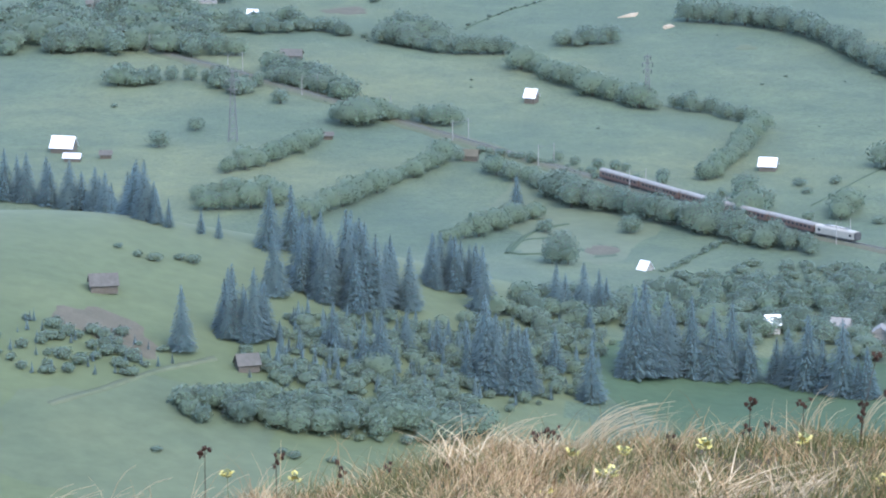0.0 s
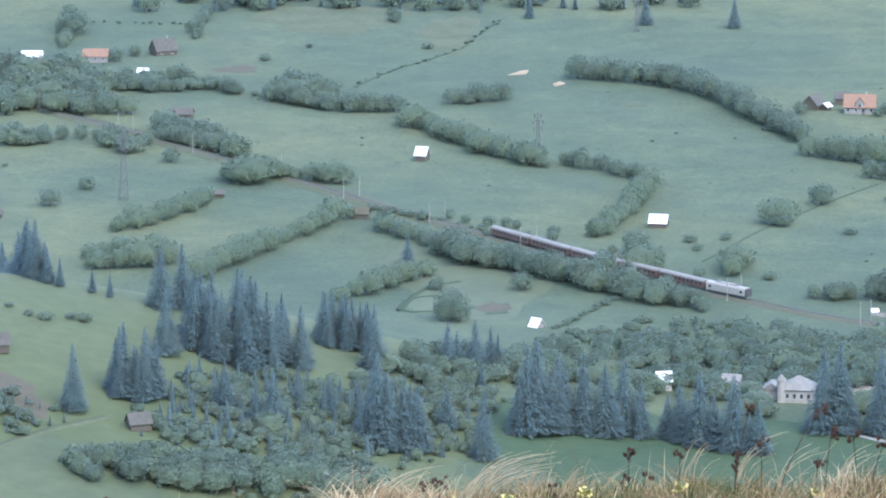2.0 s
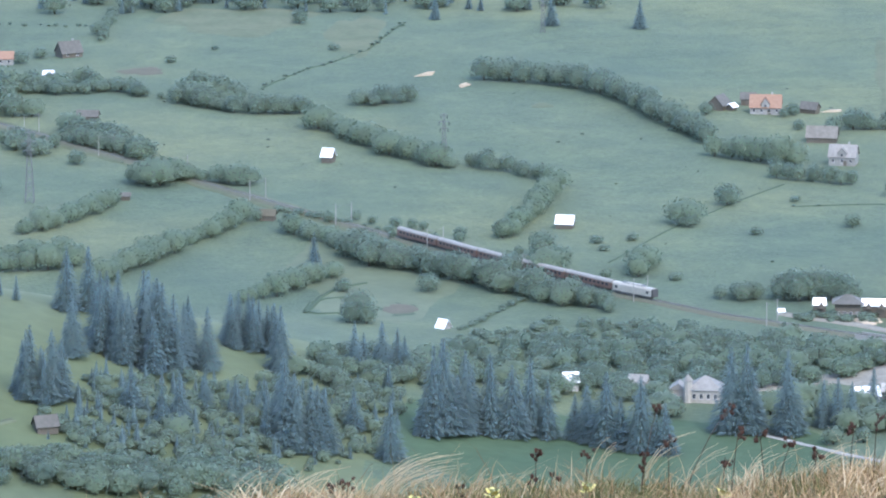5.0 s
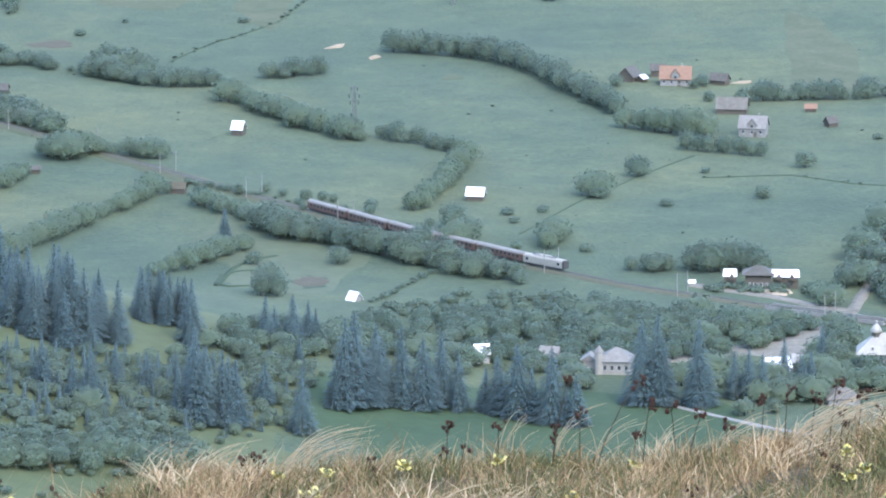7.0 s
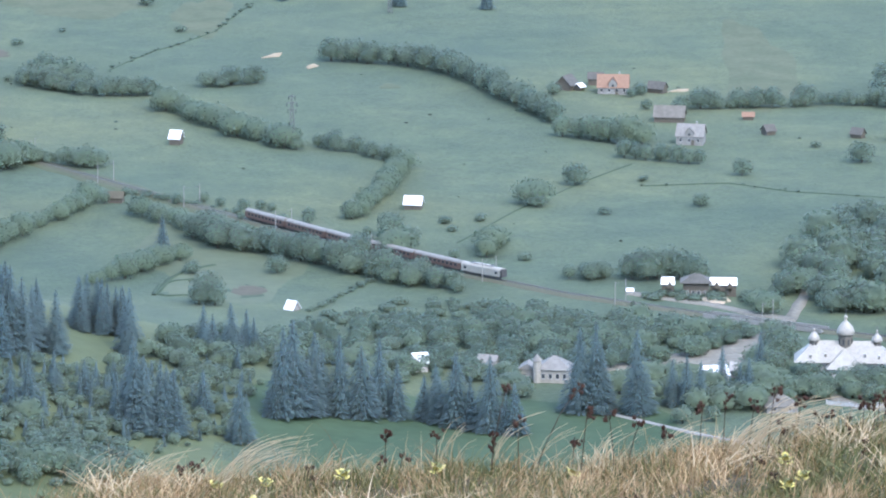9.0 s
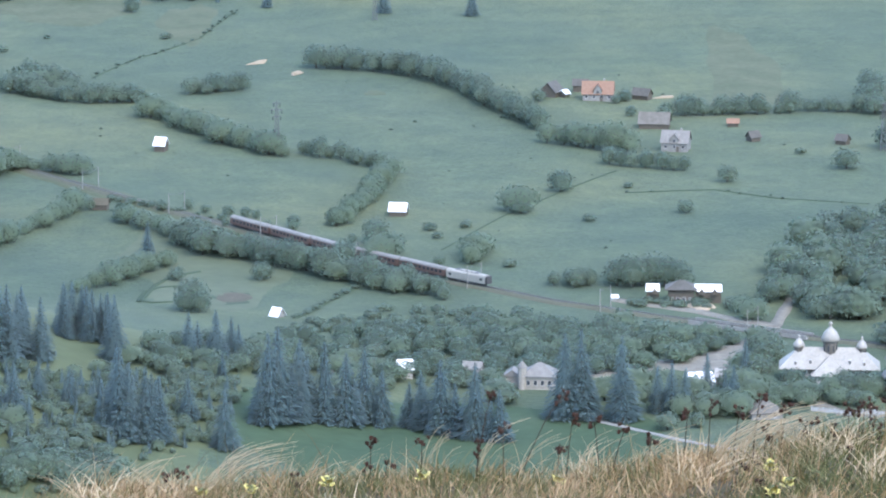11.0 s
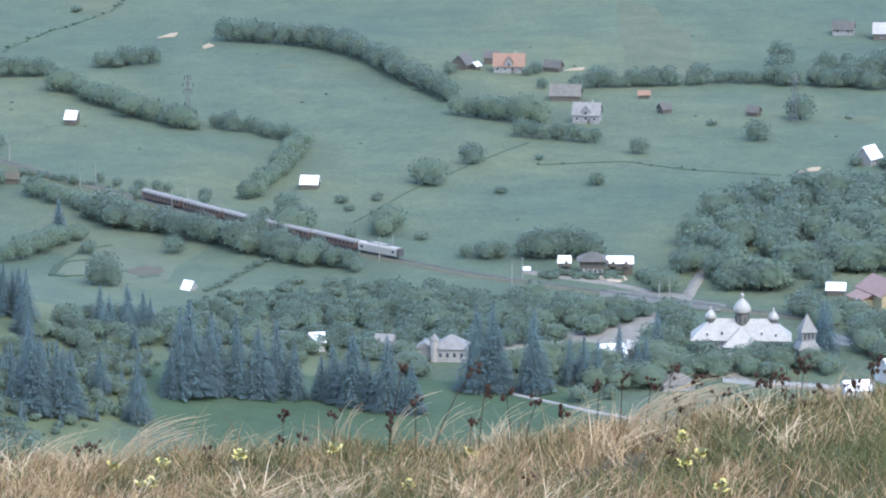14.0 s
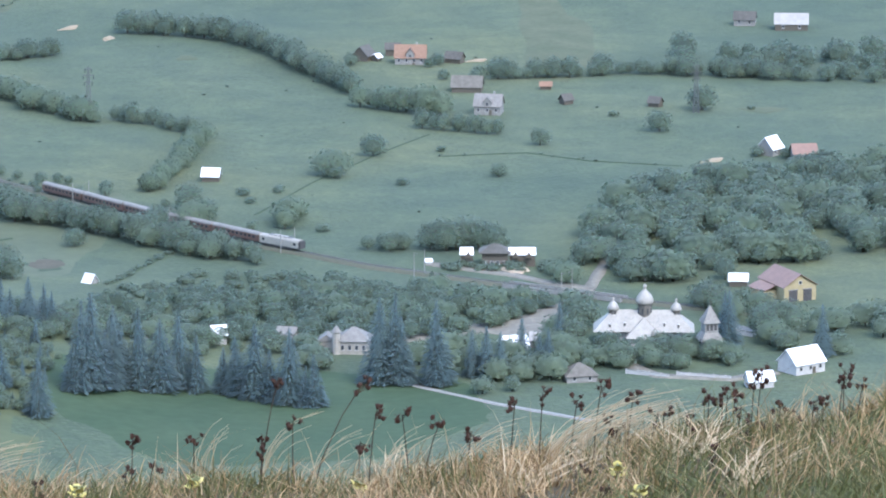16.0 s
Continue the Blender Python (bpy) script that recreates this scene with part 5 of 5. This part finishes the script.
def coach_body(ob, length, paint, roof, windows):
    turn = pose(0, 0, 0, 0, 0, 90)
    part("body", prism([(-1.42, 1.0), (-1.42, 3.15), (1.42, 3.15), (1.42, 1.0)], -length / 2, length / 2), paint, ob).matrix_basis = turn
    part("roof", prism([(x, z) for x, z in profile(1.44, 3.154, 3.2, 0.85)], -length / 2 + 0.05, length / 2 - 0.05), roof, ob).matrix_basis = turn
    part("underframe", box(length - 1.5, 2.0, 0.45, (0, 0, 0.56)), DARK, ob)
    for x in (-length * 0.35, length * 0.35):
        bogie(ob, x)
    for s_ in (-1, 1):
        for i in range(windows):
            part("window", box(1.25, 0.05, 0.85, (-length * 0.40 + i * length * 0.80 / (windows - 1), s_ * 1.43, 1.95)), GLASS, ob)
        for x in (-length / 2 + 0.9, length / 2 - 0.9):
            part("door", box(0.8, 0.05, 1.95, (x, s_ * 1.43, 1.05)), paint, ob)
    for s_ in (-1, 1):
        part("gangway", box(0.35, 1.3, 2.1, (s_ * (length / 2 + 0.15), 0, 1.1)), DARK, ob)


LENGTH, COACH_COUNT = 24.5, 5
coach = tagged(new("coach"), "dull red railway coach with pale grey roof", "railway coach", "train coaches")
coach_body(coach, LENGTH, COACH_RED, COACH_ROOF, 10)
loco = tagged(new("locomotive"), "cream electric locomotive with dark nose", "locomotive")
coach_body(loco, 18.5, LOCO_WHITE, LOCO_WHITE, 2)
part("nose", prism([(-1.36, 1.0), (-1.36, 3.3), (-0.9, 3.7), (0.9, 3.7), (1.36, 3.3), (1.36, 1.0)], 9.25, 10.1), DARK, loco).matrix_basis = pose(0, 0, 0, 0, 0, -90)
for x in (-4.5, 4.5):
    pg = part("pantograph", box(1.8, 1.4, 0.15, (x, 0, 4.1)), STEEL, loco)
    for s_ in (-0.5, 0.5):
        part("pantograph_arm", rod((x - 0.8, s_, 4.25), (x + 0.6, s_, 4.9), 0.05, sides=4), STEEL, pg)
    part("pantograph_head", box(0.25, 1.7, 0.08, (x + 0.6, 0, 4.9)), STEEL, pg)
for i in range(3):
    part("roof_box", box(2.0, 1.5, 0.5, (-2.4 + i * 2.4, 0, 3.95), 0.08), COACH_GREY, loco)
for s_ in (-0.9, 0.9):
    part("headlight", rod((9.9, s_, 1.6), (10.14, s_, 1.6), 0.16, sides=10), GLASS, loco)
HEAD = 0.0
for (x0, y0), (x1, y1) in zip(RAIL[:8], RAIL[1:9]):
    HEAD += math.hypot(x1 - x0, y1 - y0)
HEAD -= 30.0


def on_rail(middle, length):
    a, b_ = along_rail(middle - length * 0.35)[0], along_rail(middle + length * 0.35)[0]
    p = ((a[0] + b_[0]) / 2, (a[1] + b_[1]) / 2)
    return pose(p[0], p[1], terrain(*p) + 1.06, 0, 0, math.degrees(math.atan2(b_[1] - a[1], b_[0] - a[0])))


loco.matrix_basis = on_rail(HEAD - 10, 18.5)
place = HEAD - 20.0 - LENGTH / 2
coach.matrix_basis = on_rail(place, LENGTH)
for i in range(COACH_COUNT - 1):
    place -= LENGTH + 0.7
    copy_thing(coach, on_rail(place, LENGTH))

# ---- stacks of sawn timber ----
for at, n, deg in (((-73.8, 2400.5), 5, 25), ((-56.6, 2374.7), 3, 60), ((98.9, 2315.5), 3, 10), ((178.5, 2092.5), 4, 15)):
    st_ = thing("timber_stack", at, "loose row of fresh pale sawn logs on grass", "timber stack", "timber stacks", deg)
    for k in range(n):
        part("board", box(8.5 - 0.9 * k, 0.55, 0.32, (1.4 * k - 2.0, -2.4 + k * 1.5, 0.02)), WOOD_FRESH, st_)
        part("board", box(6.0 - 0.5 * k, 0.5, 0.32, (1.4 * k - 1.5, -2.4 + k * 1.5, 0.345)), WOOD_FRESH, st_)


# ---- foreground hillside: grass, tufts, dried flower stalks, cowslips ----
def grass_material(name, dry, green, dryness):
    """Blades: straw and green mixed blade by blade, in patches."""
    m, t, b = nodes_of(name)
    geo = t.nodes.new("ShaderNodeNewGeometry")
    straw = ramp(t, geo.outputs["Random Per Island"], dry)
    fresh = ramp(t, geo.outputs["Random Per Island"], green)
    patch = noise_of(t, 1.3, 3)
    add = t.nodes.new("ShaderNodeMath")
    add.operation = "ADD"
    t.links.new(patch, add.inputs[0])
    jig = t.nodes.new("ShaderNodeMath")
    jig.operation = "MULTIPLY"
    jig.inputs[1].default_value = 0.22
    wn2 = t.nodes.new("ShaderNodeTexWhiteNoise")
    wn2.noise_dimensions = "1D"
    t.links.new(geo.outputs["Random Per Island"], wn2.inputs["W"])
    t.links.new(wn2.outputs["Value"], jig.inputs[0])
    t.links.new(jig.outputs[0], add.inputs[1])
    col = mix(t, straw, fresh, ramp(t, add.outputs[0], [(dryness, (0, 0, 0)), (dryness + 0.06, (1, 1, 1))]))
    t.links.new(col, b.inputs["Base Color"])
    b.inputs["Roughness"].default_value = 0.6
    tr = t.nodes.new("ShaderNodeBsdfTranslucent")
    t.links.new(col, tr.inputs[0])
    ms = t.nodes.new("ShaderNodeMixShader")
    ms.inputs[0].default_value = 0.3
    t.links.new(b.outputs[0], ms.inputs[1])
    t.links.new(tr.outputs[0], ms.inputs[2])
    t.links.new(ms.outputs[0], t.nodes["Material Output"].inputs[0])
    return m


DRY = [(0.0, (0.112, 0.062, 0.026)), (0.3, (0.252, 0.156, 0.072)), (0.65, (0.356, 0.240, 0.122)), (1.0, (0.470, 0.348, 0.202))]
FRESH = [(0.0, (0.038, 0.044, 0.012)), (0.5, (0.072, 0.078, 0.022)), (1.0, (0.136, 0.126, 0.042))]
BLADE = grass_material("hillside_grass", DRY, FRESH, 0.63)
UNDER = grass_material("green_undergrowth", DRY, FRESH, 0.50)
GREEN = grass_material("fresh_grass", DRY, [(0.0, (0.044, 0.060, 0.018)), (0.5, (0.080, 0.098, 0.032)), (1.0, (0.132, 0.142, 0.056))], 0.42)
HAY = surface("pale_dry_stem", (0.360, 0.275, 0.160), (0.480, 0.385, 0.245), 3.0, 0.6, 0.0)
STALK = surface("dead_brown_stalk", (0.036, 0.026, 0.018), (0.064, 0.044, 0.030), 6.0, 0.8, 0.0)
SEED = surface("dark_seed_head", (0.034, 0.017, 0.012), (0.060, 0.032, 0.023), 30.0, 0.85, 0.002)
PETAL = surface("pale_yellow_petal", (0.46, 0.39, 0.085), (0.54, 0.48, 0.16), 20.0, 0.6, 0.0)
CALYX = surface("green_calyx", (0.109, 0.125, 0.043), (0.152, 0.169, 0.070), 10.0, 0.7, 0.0)

GR = np.random.default_rng(5)


def blades(name, count, x0, x1, y0, y1, low, high, width, lean, material, label, wind=0.35, clump=0.0):
    """Curved tapering blades, all one object."""
    x, y = GR.uniform(x0, x1, count), GR.uniform(y0, y1, count)
    if clump:
        cx, cy = GR.uniform(x0, x1, count // 45), GR.uniform(y0, y1, count // 45)
        pick = GR.integers(0, len(cx), count)
        x, y = cx[pick] + GR.normal(0, clump, count), cy[pick] + GR.normal(0, clump, count)
        tilt = GR.normal(0, 0.5, len(cx))[pick]
    else:
        tilt = np.zeros(count)
    z = np.array([terrain(a, b) for a, b in zip(x.tolist(), y.tolist())]) - 0.015
    h = GR.uniform(low, high, count) * (0.55 + 0.6 * GR.random(count))
    a = GR.uniform(0, 2 * math.pi, count)
    out = lean * GR.uniform(0.15, 1.0, count)
    dx, dy = np.cos(a) * out + wind * GR.uniform(0.2, 1.2, count) + tilt, np.sin(a) * out
    f = GR.uniform(-0.9, 0.9, count)
    sx, sy = np.cos(f) * width * GR.uniform(0.6, 1.4, count), np.sin(f) * width
    rows = []
    for k, (up, bend, w) in enumerate(((0, 0, 1.0), (0.42, 0.16, 0.9), (0.78, 0.52, 0.6), (1.0, 1.0, 0.12))):
        px, py, pz = x + dx * h * bend, y + dy * h * bend, z + h * up * (1 - 0.12 * out)
        rows += [np.stack([px - sx * w, py - sy * w, pz], 1), np.stack([px + sx * w, py + sy * w, pz], 1)]
    verts = np.stack(rows, 1).reshape(-1, 3)
    base = np.arange(count)[:, None, None] * 8
    faces = (base + np.array([[0, 1, 3, 2], [2, 3, 5, 4], [4, 5, 7, 6]])[None]).reshape(-1, 4)
    me = bpy.data.meshes.new(name)
    me.vertices.add(len(verts))
    me.vertices.foreach_set("co", verts.ravel())
    me.loops.add(faces.size)
    me.loops.foreach_set("vertex_index", faces.ravel())
    me.polygons.add(len(faces))
    me.polygons.foreach_set("loop_start", np.arange(len(faces)) * 4)
    me.materials.append(material)
    me.update(calc_edges=True)
    return tagged(new(name, me), label, "grass", kind="stuff")


blades("green_grass", 28000, -3.4, 4.2, 16.5, 26.2, 0.06, 0.14, 0.0027, 0.7, UNDER, "short green and straw grass on the hillside", 0.08, 0.10)
blades("dry_grass", 34000, -3.4, 4.2, 16.5, 26.4, 0.08, 0.19, 0.0021, 1.15, BLADE, "long dry straw grass matted on the hillside", 0.25, 0.06)
blades("matted_straw", 8000, -3.4, 4.2, 16.5, 26.4, 0.07, 0.13, 0.0032, 3.0, BLADE, "flattened tangled straw between the tufts", 0.3)
blades("bleached_straw", 2600, -3.4, 4.2, 16.5, 26.4, 0.12, 0.24, 0.0030, 1.9, HAY, "bleached pale straw lying over the grass", 0.5, 0.05)
blades("lush_grass", 6500, 1.35, 4.2, 18.0, 24.7, 0.07, 0.16, 0.0026, 0.7, GREEN, "fresh green grass on the hillside", 0.15, 0.09)
blades("wispy_grass", 2200, -3.4, 4.2, 17.5, 26.4, 0.16, 0.34, 0.0015, 1.0, BLADE, "thin tall dry grass stems", 0.35)


def stem_curve(points, r0, r1, sides=5):
    bm = bmesh.new()
    n = len(points) - 1
    for i in range(n):
        rod(points[i], points[i + 1], r0 + (r1 - r0) * i / n, r0 + (r1 - r0) * (i + 1) / n, sides, bm)
    return bm


def dried_flower(at, high, lean, seed, heads=4):
    """Dead stalk with a few ragged seed heads."""
    rng = random.Random(seed)
    f = thing("dried_flower", at, "dead brown flower stalk with ragged dark seed heads", "dried flower", "dried flowers", rng.uniform(-25, 25), lift=-0.02)
    top = Vector((lean * high, 0, high))
    pts = [Vector((0, 0, 0)), Vector((lean * high * 0.22, 0, high * 0.35)), Vector((lean * high * 0.6, 0, high * 0.72)), top]
    part("stem", stem_curve(pts, 0.0028, 0.0018), STALK, f)
    for i in range(heads):
        c = top + Vector((rng.uniform(-0.028, 0.032), rng.uniform(-0.02, 0.02), rng.uniform(-0.045, 0.022)))
        tw = part("twig", rod(pts[2].lerp(top, rng.uniform(0.55, 0.9)), c, 0.0013, 0.001, 4), STALK, f)
        bm = bmesh.new()
        bmesh.ops.create_icosphere(bm, subdivisions=1, radius=0.0080 * rng.uniform(0.8, 1.3), matrix=Matrix.Translation(c) @ Matrix.Diagonal((1, 1, 1.3, 1)))
        for v in bm.verts:
            v.co += Vector((rng.uniform(-1, 1), rng.uniform(-1, 1), rng.uniform(-1, 1))) * 0.004
        for k in range(5):
            d = Vector((rng.uniform(-1, 1), rng.uniform(-1, 1), rng.uniform(-0.2, 1))).normalized()
            rod(c, c + d * 0.019, 0.0024, 0.0004, 3, bm)
        part("seed_head", bm, SEED, tw)
    return f


# base place, height, lean
STALKS = [((0.22, 25.45), 0.39, 0.17), ((0.42, 25.45), 0.39, 0.44), ((0.64, 25.45), 0.29, 0.10), ((0.80, 25.46), 0.26, -0.1), ((0.85, 25.46), 0.23, 0.25), ((0.60, 25.45), 0.19, 0.05), ((0.22, 25.45), 0.13, 0.1),
          ((1.51, 25.48), 0.27, 0.1), ((1.64, 25.48), 0.22, 0.1), ((1.73, 25.48), 0.13, 0.2), ((1.19, 25.47), 0.24, 0.06), ((1.30, 25.47), 0.26, 0.05), ((1.42, 25.47), 0.23, 0.1), ((2.02, 25.48), 0.15, 0.05),
          ((2.14, 25.47), 0.23, 0.08), ((1.95, 25.48), 0.16, 0.05), ((2.46, 25.49), 0.20, 0.1), ((1.02, 25.46), 0.16, 0.1), ((1.59, 25.47), 0.11, 0.1), ((0.35, 25.45), 0.25, 0.0), ((-0.03, 25.44), 0.19, 0.0),
          ((-0.27, 25.42), 0.20, 0.02), ((-0.21, 25.41), 0.12, 0.2), ((-0.30, 25.42), 0.11, 0.1), ((-1.19, 25.42), 0.14, 0.0), ((0.77, 22.94), 0.05, 0.2), ((0.62, 23.88), 0.05, -0.2), ((1.39, 23.14), 0.06, 0.1), ((1.35, 22.49), 0.05, 0.1),
          ((1.99, 25.29), 0.16, 0.02), ((2.05, 25.48), 0.17, 0.05), ((2.12, 25.48), 0.21, 0.06), ((1.88, 25.48), 0.09, 0.1), ((2.24, 25.44), 0.09, 0.1), ((2.29, 25.32), 0.05, 0.1), ((2.40, 25.49), 0.10, 0.0),
          ((2.48, 25.49), 0.17, 0.0), ((1.87, 25.02), 0.06, 0.0), ((2.03, 24.74), 0.07, 0.2), ((2.14, 24.89), 0.06, 0.0), ((1.56, 25.47), 0.15, 0.1), ((1.40, 23.13), 0.07, 0.0), ((0.23, 25.45), 0.16, 0.0),
          ((1.77, 25.48), 0.13, 0.1), ((2.04, 25.19), 0.12, 0.1), ((2.22, 25.44), 0.11, 0.1), ((2.34, 25.32), 0.11, 0.05), ((2.53, 25.49), 0.13, 0.15), ((1.83, 23.83), 0.05, 0.1), ((1.39, 24.70), 0.06, 0.3),
          ((-2.70, 25.39), 0.30, 0.0), ((-2.38, 25.39), 0.21, 0.0), ((-2.11, 25.39), 0.14, 0.1), ((-1.90, 25.39), 0.10, 0.05), ((-1.55, 24.22), 0.06, 0.05), ((-1.23, 25.43), 0.13, 0.05), ((-1.15, 25.43), 0.14, 0.05), ((-0.62, 24.65), 0.09, 0.1)]
for i, (at, high, lean) in enumerate(STALKS):
    dried_flower(at, high * 1.12 + 0.02, lean, 300 + i, 6 if high > 0.15 else 4)


def cowslip(at, high, seed):
    rng = random.Random(seed)
    f = thing("cowslip", at, "pale yellow cowslip in flower among dry grass", "flower", "cowslips", rng.uniform(0, 360), lift=-0.01)
    part("stem", stem_curve([Vector((0, 0, 0)), Vector((0.006, 0, high * 0.5)), Vector((0.012, 0.004, high))], 0.002, 0.0016), CALYX, f)
    for i in range(6):
        a = i * 1.05 + rng.uniform(-0.2, 0.2)
        c = Vector((0.012 + 0.019 * math.cos(a), 0.004 + 0.019 * math.sin(a), high - 0.002 - rng.uniform(0, 0.03)))
        cal = part("calyx", rod((0.012, 0.004, high), c, 0.0016, 0.0045, 6), CALYX, f)
        bm = bmesh.new()
        d = (c - Vector((0.012, 0.004, high + 0.01))).normalized()
        for k in range(5):
            u = d.orthogonal().normalized()
            u.rotate(Matrix.Rotation(k * 2 * math.pi / 5, 3, d))
            w = d.cross(u) * 0.008
            p = [c, c + u * 0.011 + w + d * 0.007, c + u * 0.017 + d * 0.008, c + u * 0.011 - w + d * 0.007]
            bm.faces.new([bm.verts.new(v) for v in p])
        part("petals", bm, PETAL, cal)
    for i in range(4):
        a = i * 1.6 + rng.uniform(0, 0.6)
        d, sd = Vector((math.cos(a), math.sin(a), 0)), Vector((-math.sin(a), math.cos(a), 0))
        bm = bmesh.new()
        p = [Vector((0, 0, 0.005)), d * 0.03 + sd * 0.012 + Vector((0, 0, 0.022)), d * 0.062 + Vector((0, 0, 0.015)), d * 0.03 - sd * 0.012 + Vector((0, 0, 0.022)), d * 0.03 + Vector((0, 0, 0.016))]
        v = [bm.verts.new(q) for q in p]
        for q in ((0, 1, 4), (1, 2, 4), (2, 3, 4), (3, 0, 4)):
            bm.faces.new([v[k] for k in q])
        part("leaf", bm, CALYX, f)


for i, (at, high) in enumerate((((0.59, 24.73), 0.13), ((1.47, 23.56), 0.14), ((1.43, 22.77), 0.12), ((1.45, 20.93), 0.13), ((-0.80, 24.36), 0.12), ((-1.03, 24.73), 0.11), ((-0.85, 23.59), 0.11), ((-0.04, 24.70), 0.12),
                                ((1.51, 23.02), 0.11), ((0.29, 22.54), 0.08), ((-1.06, 23.24), 0.08), ((-0.81, 23.53), 0.12), ((-0.44, 24.47), 0.12),
                                ((-0.01, 24.83), 0.12), ((-2.30, 25.39), 0.16), ((-2.59, 25.39), 0.24), ((-0.46, 24.64), 0.10))):
    cowslip(at, high, 700 + i)


def plume_tuft(at, count, high, sweep, seed):
    """Tuft of long arching dry grass, swept by the wind."""
    rng = random.Random(seed)
    f = thing("grass_tuft", at, "tuft of long arching pale dry grass", "grass tuft", "grass tufts", lift=-0.02)
    for i in range(count):
        h, s = high * rng.uniform(0.6, 1.1), sweep * rng.uniform(0.5, 1.25)
        x0, y0 = rng.gauss(0, 0.03), rng.gauss(0, 0.03)
        pts = [Vector((x0 + h * s * k ** 1.9, y0 + rng.uniform(-0.01, 0.01), h * (1.25 * k - 0.38 * k ** 2.6))) for k in (0, 0.2, 0.4, 0.6, 0.8, 1.0)]
        part("stem", stem_curve(pts, 0.0018, 0.0007, 4), HAY, f)


for i, (at, n, high, sweep) in enumerate((((-1.03, 25.43), 24, 0.33, 1.1), ((-0.92, 25.42), 14, 0.27, 1.0), ((1.33, 25.46), 26, 0.31, 1.35), ((1.43, 25.47), 24, 0.34, 1.15), ((1.56, 25.47), 18, 0.28, 1.2), ((1.69, 25.47), 12, 0.23, 1.0), ((-1.42, 25.42), 10, 0.26, 0.9),
                                          ((0.01, 25.44), 7, 0.32, 0.5), ((0.22, 25.45), 6, 0.40, 0.6), ((-1.70, 25.41), 8, 0.31, 0.7), ((0.69, 25.45), 7, 0.32, 0.8), ((0.98, 25.46), 8, 0.27, 0.9), ((1.95, 25.40), 8, 0.20, 1.0),
                                          ((-0.59, 25.11), 6, 0.20, 0.8), ((0.43, 25.45), 6, 0.31, 0.7), ((-3.48, 25.38), 5, 0.43, 0.8), ((-3.13, 25.38), 5, 0.34, 0.6), ((-2.75, 25.38), 5, 0.30, 0.7), ((-2.45, 25.39), 5, 0.26, 0.7))):
    plume_tuft(at, n, high, sweep, 900 + i)


# trees that no place used
for kind_of in (*MASTERS.values(), *WOOD_TREES.values()):
    for o in kind_of:
        if not o.get("used"):
            for c in list(o.children):
                bpy.data.objects.remove(c)
            bpy.data.objects.remove(o)
        else:
            del o["used"]
